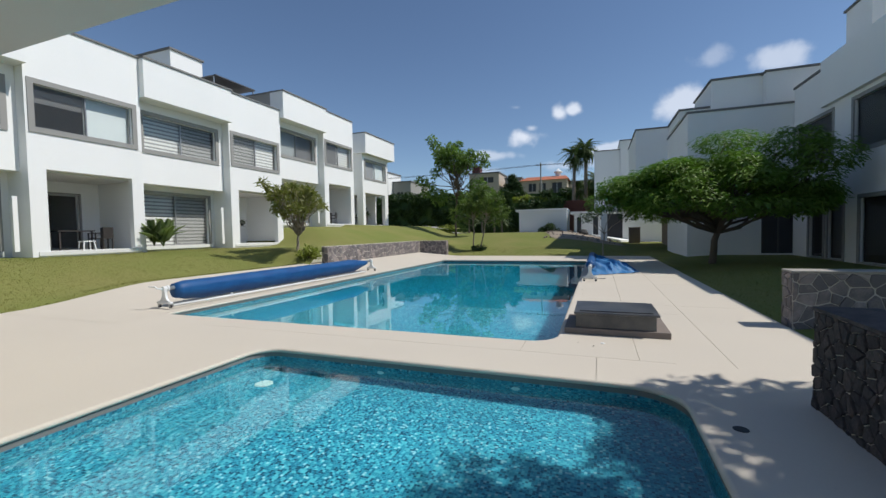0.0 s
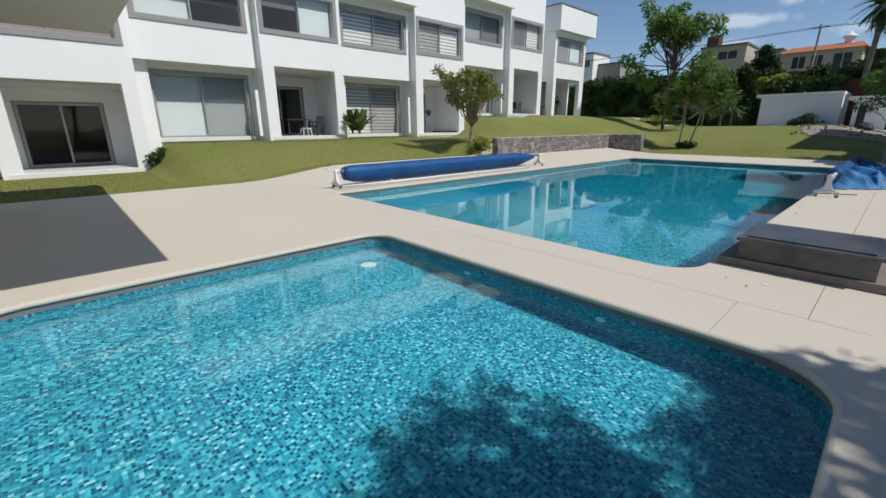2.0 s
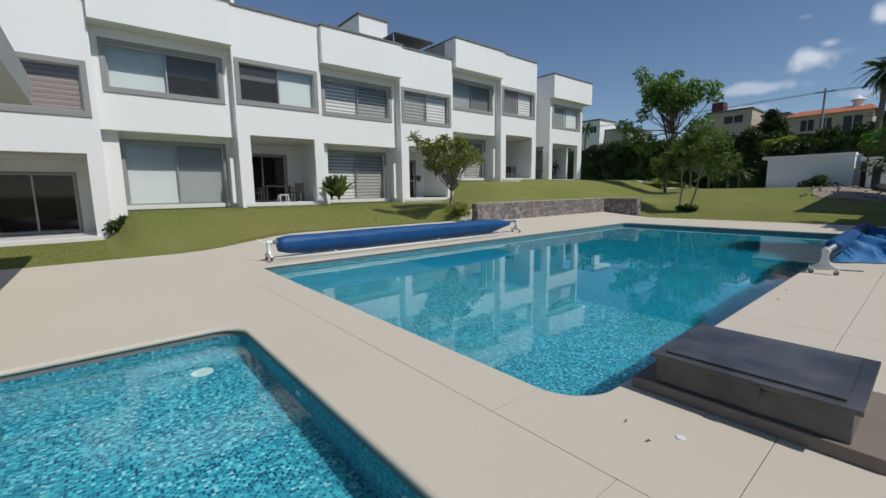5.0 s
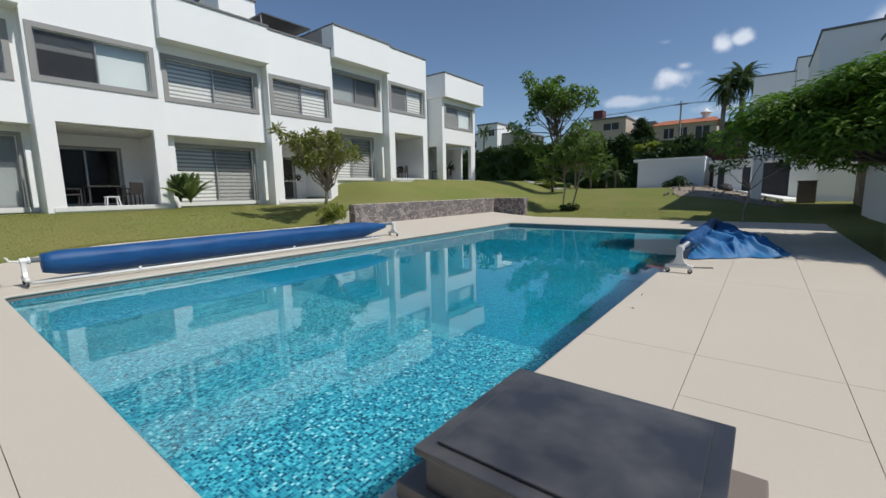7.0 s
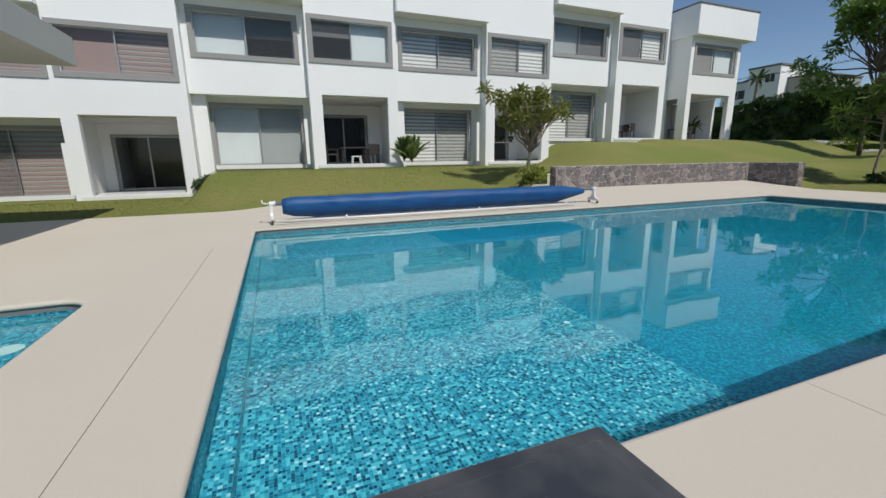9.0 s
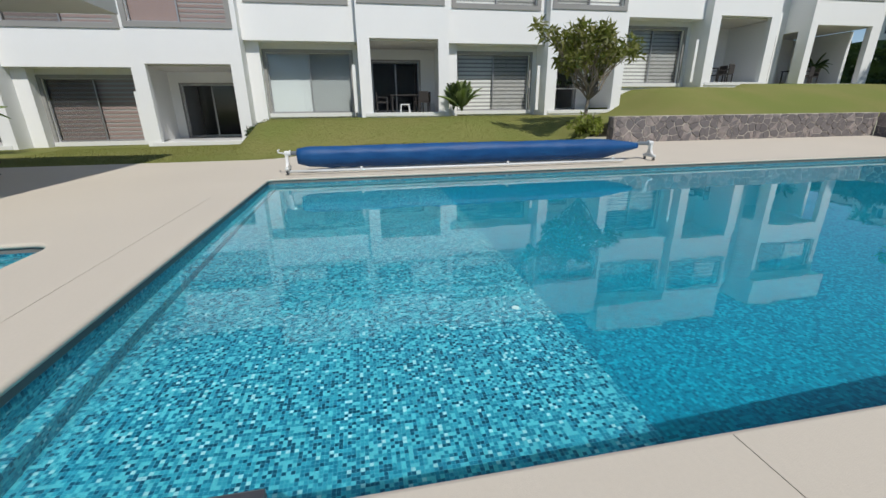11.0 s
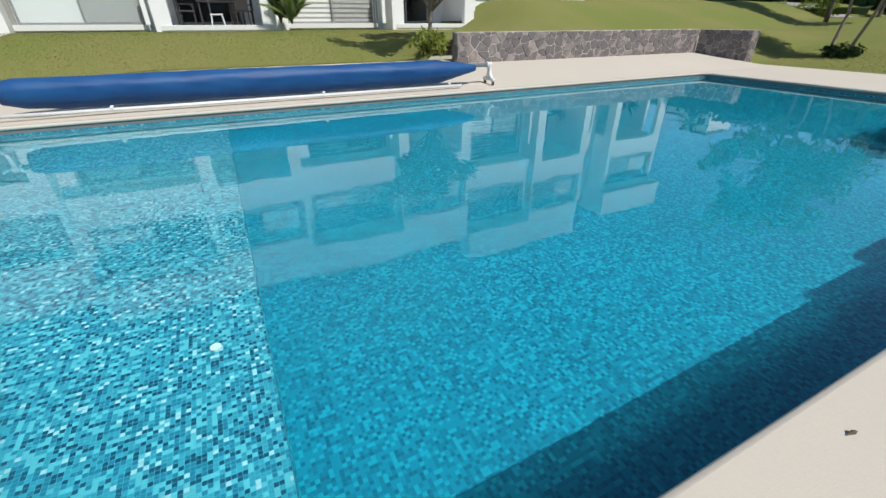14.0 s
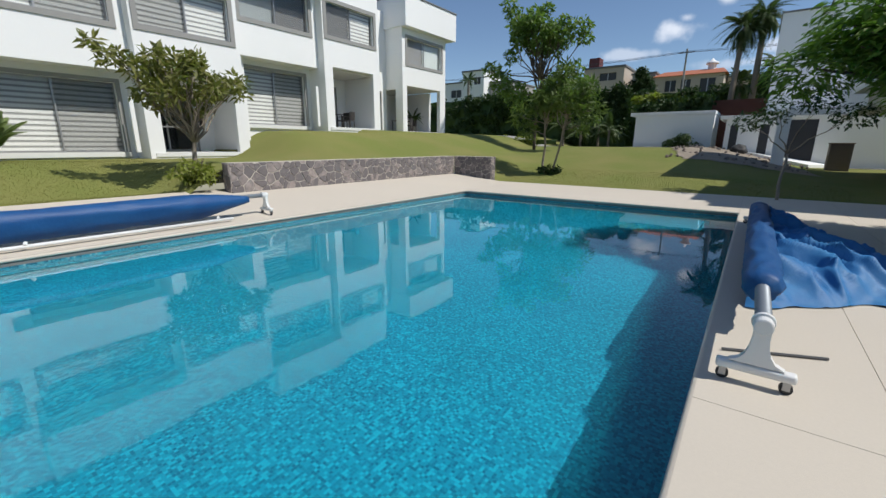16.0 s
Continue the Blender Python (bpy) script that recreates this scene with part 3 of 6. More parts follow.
# retaining wall
def stone_wall(name, x0, x1, y0, y1, z0, z1, faces, label, seed, cap=0.0, size=0.24, look_of="stone"):
    """A mortared wall whose visible faces carry separate uneven stones."""
    root = thing(name, ((x0 + x1) / 2, (y0 + y1) / 2, z0), label, "stone wall", kind="structure")
    inv = Matrix.Translation(root.location).inverted()
    core = part("mortar_core", boxes([(x0, x1, y0, y1, z0, z1)]), M["mortar"], root)
    core.matrix_parent_inverse = inv
    if cap:
        c = part("wall_cap", boxes([(x0 - 0.02, x1 + 0.02, y0 - 0.02, y1 + 0.02, z1 + 0.001, z1 + cap)], 0.012), M["stone_top"] if look_of == "stone" else M["stone_shaded"], root)
        c.matrix_parent_inverse = inv
    rng = random.Random(seed)
    count = 0
    loose = bmesh.new()
    for axis, at, sgn, u0, u1 in faces:
        nz = max(1, round((z1 - z0) / (size * 0.82)))
        nu = max(1, round((u1 - u0) / size))
        du, dz = (u1 - u0) / nu, (z1 - z0) / nz
        seeds = {}
        for q in range(-1, nz + 1):
            for p in range(-1, nu + 1):
                seeds[p, q] = Vector((u0 + (p + 0.5 + 0.5 * (q % 2) + rng.uniform(-0.62, 0.62)) * du, z0 + (q + 0.5 + rng.uniform(-0.62, 0.62)) * dz))
        cells = []
        for (p, q), s in seeds.items():
            poly = [Vector((u0, z0)), Vector((u1, z0)), Vector((u1, z1)), Vector((u0, z1))]
            for pp in range(p - 3, p + 4):
                for qq in range(q - 3, q + 4):
                    o = seeds.get((pp, qq))
                    if o is None or o is s or len(poly) < 3:
                        continue
                    m, d = (s + o) / 2, o - s
                    out = []
                    for k in range(len(poly)):
                        a, b = poly[k], poly[(k + 1) % len(poly)]
                        fa, fb = (a - m).dot(d), (b - m).dot(d)
                        if fa <= 0:
                            out.append(a)
                        if (fa < 0) != (fb < 0) and fa != fb:
                            out.append(a.lerp(b, fa / (fa - fb)))
                    poly = out
            if len(poly) >= 3:
                area = abs(sum(poly[k].x * poly[(k + 1) % len(poly)].y - poly[(k + 1) % len(poly)].x * poly[k].y for k in range(len(poly)))) / 2
                if area > 0.07 * du * dz:
                    cells.append(poly)
        for cell in cells:
            cen = sum(cell, Vector((0, 0))) / len(cell)
            k = len(cell)
            outer, inner = [], []
            for q in range(k):
                p, nx = cell[q], cell[(q + 1) % k]
                for f in (0.09, 0.91):
                    e = p.lerp(nx, f)
                    outer.append(cen + (e - cen) * 0.92)
                    inner.append(cen + (e - cen) * 0.82)
            h = rng.uniform(0.006, 0.024)

            def V(target, p, out):
                w = at + sgn * out
                pos = (w, p.x, p.y) if axis == "x" else (p.x, w, p.y)
                return target.verts.new(pos)

            sb = bmesh.new() if count < 300 else loose
            lo = [V(sb, p, -0.01) for p in outer]
            mid = [V(sb, p, h * 0.7) for p in outer]
            hi = [V(sb, p, h + rng.uniform(-0.004, 0.006)) for p in inner]
            n = len(lo)
            made = []
            for q in range(n):
                r = (q + 1) % n
                made.append(sb.faces.new((lo[q], lo[r], mid[r], mid[q])))
                made.append(sb.faces.new((mid[q], mid[r], hi[r], hi[q])))
            made.append(sb.faces.new(hi))
            bmesh.ops.recalc_face_normals(sb, faces=made)
            if sb is not loose:
                o = part("stone", sb, M[look_of], root)
                o.matrix_parent_inverse = inv
            count += 1
    if len(loose.verts):
        o = part("small_stones", loose, M[look_of], root)
        o.matrix_parent_inverse = inv
        o["kind"] = "stuff"
    else:
        loose.free()
    return root


# ---- windows ----
def banded(x, y0, y1, z0, z1, band, gap):
    bm = bmesh.new()
    z = z0
    while z < z1:
        box(bm, x, x + 0.006, y0, y1, z, min(z + band, z1))
        z += band + gap
    return bm


def window(parent, inv, x, y0, y1, z0, z1, blinds=("pale", "pale"), surround=0.17, proud=0.04, lap=0.0, handle=True, name="window", drop=(1.0, 1.0), label=""):
    """A sliding window that looks towards +x: painted surround, two sashes with panes, and blinds behind them."""
    def add(nm, bm, mat, par, lab=""):
        o = part(nm, bm, mat, par, lab)
        o.matrix_parent_inverse = inv if par is parent else Matrix()
        return o

    fr = bmesh.new()
    s = surround
    t = 0.05
    if s:
        for b in ((x - 0.02, x + proud, y0 - s, y1 + s, z1, z1 + s), (x - 0.02, x + proud, y0 - s, y1 + s, z0 - s, z0), (x - 0.02, x + proud, y0 - s, y0, z0, z1), (x - 0.02, x + proud, y1, y1 + s, z0, z1)):
            box(fr, *b)
    else:
        box(fr, x - 0.02, x + 0.02, y0, y1, z1 - 0.02, z1)
    win = add(name, fr, M["grey_trim"], parent, label)
    ym = (y0 + y1) / 2
    xi = x - 0.10
    for k, (a, b) in enumerate(((y0, ym + 0.03), (ym - 0.03, y1))):
        xo = xi - 0.035 * k
        add("sash", boxes([(xo - 0.03, xo, a, a + t, z0, z1), (xo - 0.03, xo, b - t, b, z0, z1), (xo - 0.03, xo, a + t, b - t, z0, z0 + t), (xo - 0.03, xo, a + t, b - t, z1 - t, z1)]), M["alu"], win)
        pb = bmesh.new()
        pb.faces.new([pb.verts.new(v) for v in ((xo - 0.015, a + t, z0 + t), (xo - 0.015, b - t, z0 + t), (xo - 0.015, b - t, z1 - t), (xo - 0.015, a + t, z1 - t))])
        p = add("pane", pb, M["glass"], win)
        p.visible_shadow = False
        kind, _, mesh = blinds[k].partition("+")
        if mesh:
            sc = bmesh.new()
            sc.faces.new([sc.verts.new(v) for v in ((xo + 0.012, a + t * 0.4, z0 + t * 0.4), (xo + 0.012, b - t * 0.4, z0 + t * 0.4), (xo + 0.012, b - t * 0.4, z1 - t * 0.4), (xo + 0.012, a + t * 0.4, z1 - t * 0.4))])
            add("insect_screen", sc, M["screen"], win, "fine dark insect screen")
        xb = xi - 0.16
        zb = z1 - (z1 - z0 - 0.04) * drop[k]
        if kind in ("pale", "grey", "rose"):
            add("roller_blind", boxes([(xb, xb + 0.006, a + 0.02, b - 0.02, zb, z1 - 0.01)]), M["blind_" + kind], win, {"pale": "pale blue-grey roller blind", "grey": "dark grey roller blind", "rose": "rosy brown roller blind"}[kind])
        elif kind == "zebra":
            add("sheer_blind", boxes([(xb - 0.01, xb - 0.006, a + 0.02, b - 0.02, zb, z1 - 0.01)]), M["blind_band"], win)
            add("banded_blind", banded(xb, a + 0.02, b - 0.02, zb, z1 - 0.01, 0.10, 0.065), M["blind_zebra"], win, "blind with pale and sheer bands")
        elif kind == "rosebands":
            add("sheer_blind", boxes([(xb - 0.01, xb - 0.006, a + 0.02, b - 0.02, zb, z1 - 0.01)]), M["blind_band"], win)
            add("banded_blind", banded(xb, a + 0.02, b - 0.02, zb, z1 - 0.01, 0.10, 0.065), M["blind_rose"], win, "blind with rosy bands")
    # room wall behind, coloured near black for the unlit interior
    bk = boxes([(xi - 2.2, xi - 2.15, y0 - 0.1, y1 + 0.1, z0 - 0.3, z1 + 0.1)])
    add("room_wall", bk, M["unlit_in"], win)
    return win


XF, XR, XG, XB = -14.69, -15.15, -15.9, -17.3


def townhouse(y0, ys, y1, b, up, lo, flush, label, recess_x=XR, ends=(False, False)):
    """A pair of bays: a recessed one with a projecting parapet box, and a flush one with a covered patio. b: floor height."""
    root = thing("townhouse", (XF, (y0 + y1) / 2, b), label, "house", "row of white townhouses")
    inv = Matrix.Translation(root.location).inverted()

    def add(nm, bm, mat, lab="", par=None):
        o = part(nm, bm, mat, par or root, lab)
        o.matrix_parent_inverse = inv if par is None else Matrix()
        return o

    zs, zw0, zw1, zp, zt = b + 2.75, b + 4.14, b + 5.58, b + 6.05, b + 7.68
    wy0, wy1 = y0 + 0.38, ys - 0.42
    gy0, gy1 = y0 + 0.62, ys - 0.34
    fy0, fy1 = ys + 0.24, y1 - 0.34
    py0, py1 = ys + 0.48, y1 - 0.44
    front = "white rendered house wall"
    for args in (("x", recess_x - 0.2, recess_x, y0 + 0.002, ys, zs, zp + 0.05, [(wy0, wy1, zw0, zw1)]),
                 ("x", XG - 0.2, XG, y0 + 0.002, ys, b - 1.2, zs, [(gy0, gy1, b + 0.02, b + 2.35)]),
                 ("x", XF - 0.22, XF, ys, y1, b - 1.2, zt, [(py0, py1, b, b + 2.78), (fy0, fy1, zw0, zw1)]),
                 ("x", XB - 0.2, XB, ys, y1, b - 1.2, zs, [(ys + 0.6, y1 - 0.9, b + 0.02, b + 2.2)])):
        bm = bmesh.new()
        holed_wall(bm, *args)
        add("wall", bm, M["white"], front)
    sides = [(-27, XF - 0.22, ys, ys + 0.16, b - 1.2, zt - 0.02), (-27, XF - 0.22, y1 - 0.17, y1 - 0.001, b - 1.2, zt - 0.02), (-27.2, -27.0, y0, y1, b - 1.2, zt - 0.02),
             (XG, recess_x - 0.3, y0 + 0.002, gy0 - 0.12, b - 1.2, zs - 0.001)]
    if ends[0]:
        sides.append((-27, recess_x, y0 - 0.2, y0, b - 1.2, zt - 0.02))
    for s in sides:
        add("side_wall", boxes([s]), M["white"])
    bm = boxes([(recess_x - 0.199, -14.40, y0 + 0.004, ys - 0.004, zp + 0.051, zt - 0.03)])
    add("parapet_box", bm, M["white"], "projecting white parapet box")
    bm = boxes([(XG - 0.001, recess_x, y0 + 0.003, ys, zs - 0.06, zs)])
    add("soffit", bm, M["white"])
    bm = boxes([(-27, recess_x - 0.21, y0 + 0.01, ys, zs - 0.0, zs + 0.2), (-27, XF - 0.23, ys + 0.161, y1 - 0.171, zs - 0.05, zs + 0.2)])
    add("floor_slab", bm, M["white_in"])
    add("patio_floor", boxes([(XB, XF + 0.04, ys + 0.16, y1 - 0.17, b - 0.14, b - 0.005), (-26.9, XB - 0.2, ys + 0.16, y1 - 0.17, b - 0.14, b - 0.005), (-26.9, XG - 0.2, y0 + 0.05, ys, b - 0.14, b - 0.005), (XG, XG + 0.12, gy0 - 0.1, gy1 + 0.1, b - 0.14, b + 0.02)]), M["plastic"], "pale stone patio sill")
    add("roof", boxes([(-27, recess_x - 0.2, y0, ys, zt - 0.75, zt - 0.55), (-27, XF - 0.22, ys, y1, zt - 0.75, zt - 0.55)]), M["ochre"])
    c = 0.05
    add("parapet_cap", boxes([(-14.58, -14.40 + c, y0 + 0.0, ys + c, zt - 0.03, zt + 0.05), (XF - 0.24, XF + c, ys + c, y1, zt, zt + 0.07), (-27, XF - 0.24, y1 - 0.2, y1 + 0.02, zt - 0.02, zt + 0.065), (-27, -14.58, y0 - 0.02, y0 + 0.18, zt - 0.03, zt + 0.05)], 0.008), M["cap"], "grey painted parapet cap")
    # last house: this stained white side is greyed to carry its shade
    add("parapet_side", boxes([(-27, recess_x - 0.2, y0 + 0.004, y0 + 0.16, zp + 0.06, zt - 0.031)]), M["ochre"] if y0 > 20 else M["white"])
    window(root, inv, recess_x, wy0, wy1, zw0, zw1, up[0], drop=up[1], label="grey framed upper sliding window")
    window(root, inv, XF, fy0, fy1, zw0, zw1, flush[0], drop=flush[1], label="grey framed upper sliding window")
    window(root, inv, XG, gy0, gy1, b + 0.03, b + 2.35, lo[0], drop=lo[1], surround=0.13, name="sliding_door", label="tall sliding glass door with blinds")
    add("side_post", boxes([(XG + 0.70, XG + 0.82, ys - 0.27, ys - 0.14, b + 0.02, b + 1.85)], 0.004), M["white"], "white plastered post beside the sliding door")
    # patio door deep inside
    window(root, inv, XB, ys + 0.6, y1 - 0.9, b + 0.03, b + 2.2, ("none", "none"), surround=0.07, proud=0.02, name="patio_door", label="dark sliding patio door")
    return root

# ---- white townhouses ----
townhouse(-11.5, -7.6, -3.8, 0.2, (("grey", "grey"), (1, 1)), (("rosebands", "rosebands"), (1, 1)), (("rose", "rosebands"), (1, 1)), "white two-storey townhouse at the near end of the row", ends=(True, False))
townhouse(-3.8, 0.5, 4.33, 0.2, (("rosebands+mesh", "rosebands"), (1, 1)), (("rosebands+mesh", "rosebands"), (1, 1)), (("rose", "rosebands"), (1, 1)), "white two-storey townhouse with rosy blinds on the lowest terrace")
townhouse(4.33, 8.62, 12.28, 1.18, (("pale", "grey+mesh"), (1, 0.52)), (("pale", "pale+mesh"), (1, 1)), (("grey+mesh", "pale"), (0.4, 1)), "white two-storey townhouse with pale blinds and a furnished patio")
townhouse(12.28, 16.58, 20.22, 1.2, (("zebra", "zebra+mesh"), (1, 1)), (("zebra", "zebra+mesh"), (1, 1)), (("zebra+mesh", "zebra"), (1, 1)), "white two-storey townhouse with banded blinds beside a small tree")
townhouse(20.22, 24.3, 27.9, 2.36, (("pale+mesh", "grey+mesh"), (1, 1)), (("zebra", "zebra+mesh"), (1, 1)), (("grey+mesh", "zebra"), (1, 1)), "white two-storey townhouse on the raised terrace behind the stone wall")


def end_tower():
    """The last unit, set back, seen beyond the row."""
    b, x = 2.36, -15.9
    root = thing("townhouse", (x, 33.5, b), "white two-storey end house with a projecting parapet box", "house", "row of white townhouses")
    inv = Matrix.Translation(root.location).inverted()

    def add(nm, bm, mat, lab=""):
        o = part(nm, bm, mat, root, lab)
        o.matrix_parent_inverse = inv
        return o

    bm = bmesh.new()
    holed_wall(bm, "x", x - 0.22, x, 31.15, 35.6, b - 1.2, 8.4, [(31.6, 35.1, 6.42, 7.86), (31.55, 35.0, b, 5.12)])
    holed_wall(bm, "y", 31.15, 31.35, -27, x - 0.22, b - 1.2, 8.4, [(-20.4, -16.5, b, 4.9)])
    box(bm, -27, x - 0.22, 35.4, 35.6, 5.2, 8.4)
    box(bm, x - 0.5, x - 0.22, 35.3, 35.6, b - 1.2, 5.2)
    box(bm, -27, -26.8, 31.35, 35.4, b - 1.2, 8.4)
    box(bm, -20.6, -20.4, 31.35, 35.4, b - 1.2, 5.1)
    box(bm, -20.4, -17.2, 35.4, 35.6, b - 1.2, 5.1)
    add("wall", bm, M["white"], "white rendered house wall")
    add("parapet_box", boxes([(-27, -15.45, 31.0, 36.2, 8.401, 10.05)]), M["white"], "projecting white parapet box")
    add("parapet_cap", boxes([(-27.05, -15.40, 30.95, 36.25, 10.051, 10.13)], 0.01), M["cap"], "grey painted parapet cap")
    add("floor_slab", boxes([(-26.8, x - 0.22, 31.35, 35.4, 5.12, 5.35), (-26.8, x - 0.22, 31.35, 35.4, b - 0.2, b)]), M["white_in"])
    window(root, inv, x, 31.6, 35.1, 6.42, 7.86, ("grey", "pale"), label="grey framed upper sliding window")
    return root


end_tower()


def side_house():
    """The low stretch between the row and the end house."""
    root = thing("link_wall", (-17.3, 29.5, 2.3), "white set-back wall with a dark door between the houses", "wall")
    inv = Matrix.Translation(root.location).inverted()
    bm = bmesh.new()
    holed_wall(bm, "x", -17.5, -17.3, 27.9, 31.15, 1.2, 9.4, [(28.5, 30.6, 2.4, 4.7), (28.6, 29.4, 6.2, 7.9)])
    o = part("wall", bm, M["white"], root)
    o.matrix_parent_inverse = inv
    window(root, inv, -17.3, 28.5, 30.6, 2.4, 4.7, ("grey", "none"), surround=0.08, name="sliding_door", label="dark sliding glass door")


side_house()


def roof_room(x0, x1, y0, y1, z0, z1):
    root = thing("roof_room", ((x0 + x1) / 2, (y0 + y1) / 2, z0), "white box-shaped roof room with a grey cap", "roof room", "roof rooms")
    inv = Matrix.Translation(root.location).inverted()
    for nm, bm, mt in (("wall", boxes([(x0, x1, y0, y1, z0, z1)]), M["white"]), ("cap", boxes([(x0 - 0.08, x1 + 0.08, y0 - 0.08, y1 + 0.08, z1, z1 + 0.1)], 0.01), M["cap"])):
        o = part(nm, bm, mt, root)
        o.matrix_parent_inverse = inv


roof_room(-21.2, -18.5, 8.0, 9.9, 8.1, 10.9)
roof_room(-21.2, -18.5, 16.5, 18.4, 8.1, 11.6)
roof_room(-21.5, -18.8, 24.2, 26.6, 9.2, 11.7)


# solar water heaters, simplified to one flat dark panel on posts
def solar_heater(y0, y1, z):
    root = thing("roof_pergola", (-18.2, y0, z - 1.5), "dark solar water heater panel on a thin frame on the roof", "pergola")
    inv = Matrix.Translation(root.location).inverted()
    for nm, bm, mt in (("shade_sheet", boxes([(-19.5, -16.8, y0, y1, z, z + 0.06)]), M["alu_dark"]),
                       ("frame", boxes([(-17, -16.95, y0, y0 + 0.05, z - 1.6, z), (-17, -16.95, y1 - 0.05, y1, z - 1.6, z), (-19.4, -19.35, y0, y0 + 0.05, z - 1.6, z), (-19.4, -19.35, y1 - 0.05, y1, z - 1.6, z)]), M["alu"])):
        o = part(nm, bm, mt, root)
        o.matrix_parent_inverse = inv


solar_heater(17.8, 20.6, 10.42)


# ---- pavilion ----
def pavilion():
    root = thing("pavilion", (-8.4, -0.7, 0), "white flat-roofed open pavilion with a round column", "pavilion", kind="structure")
    inv = Matrix.Translation(root.location).inverted()

    def add(nm, bm, mat, lab="", smooth=False):
        o = part(nm, bm, mat, root, lab, smooth)
        o.matrix_parent_inverse = inv
        return o

    add("roof_slab", boxes([(-8.7, 0.35, -9.5, 3.16, 3.48, 4.08)], 0.006), M["soffit"], "thick white flat roof slab")
    for cy in (-0.7, -7.5):
        bm = bmesh.new()
        tube(bm, [(-8.25, cy, -0.01), (-8.25, cy, 3.49)], 0.24, 28)
        add("column", bm, M["soffit"], "plain round plastered column", True)
    add("back_wall", boxes([(-8.7, 0.35, -9.7, -9.5, 0, 4.08)]), M["white"])
    for lx, ly in ((-4.1, 2.0), (-5.3, 2.0), (-3.0, 2.3), (-2.0, 2.3), (-5.9, 0.7), (-4.2, -0.3), (-1.3, 0.9)):
        bm = bmesh.new()
        tube(bm, [(lx, ly, 3.455), (lx, ly, 3.481)], [0.075, 0.085], 20)
        add("recessed_lamp", bm, M["alu_dark"], "small unlit recessed ceiling lamp")
    return root


pavilion()


def lounger(x, y):
    root = thing("sun_lounger", (x, y, 0), "dark wicker sun lounger with a teal cushion and raised back", "sun lounger", "sun loungers under the pavilion")

    def add(nm, bm, mat, lab="", smooth=False):
        return part(nm, bm, mat, root, lab, smooth)

    add("frame", boxes([(-1.3, 0.75, -0.34, -0.28, 0.26, 0.33), (-1.3, 0.75, 0.28, 0.34, 0.26, 0.33), (0.69, 0.75, -0.28, 0.28, 0.26, 0.33), (-1.3, -1.24, -0.28, 0.28, 0.26, 0.33)], 0.008), M["wicker"], "dark wicker frame")
    for lx, sx in ((0.55, 0.12), (-1.1, -0.1)):
        for ly in (-0.3, 0.3):
            bm = bmesh.new()
            tube(bm, [(lx, ly, 0.27), (lx + sx, ly, 0.0)], 0.025, 8)
            add("leg", bm, M["wicker"])
    bm = bmesh.new()
    box(bm, -0.35, 0.78, -0.31, 0.31, 0.335, 0.42, 0.03)
    add("seat_cushion", bm, M["teal"], "teal seat cushion", True)
    bm = bmesh.new()
    box(bm, 0, 0.95, -0.31, 0.31, 0.0, 0.09, 0.03)
    bmesh.ops.transform(bm, matrix=pose(-0.38, 0, 0.37, 0, 0, 0) @ Matrix.Rotation(radians(180 + 32), 4, "Y") @ pose(0, 0, -0.09), verts=bm.verts)
    add("back_cushion", bm, M["teal"], "teal back cushion", True)
    bm = bmesh.new()
    box(bm, 0.25, 0.62, -0.16, 0.18, 0.42, 0.45, 0.01)
    add("folded_towel", bm, M["toy"], "folded faded towel")
    return root


l1 = lounger(0, 0)
l1.matrix_basis = pose(-6.15, -0.05, 0, 0, 0, 84)
copy_thing(l1, pose(-7.5, -0.3, 0, 0, 0, 88))

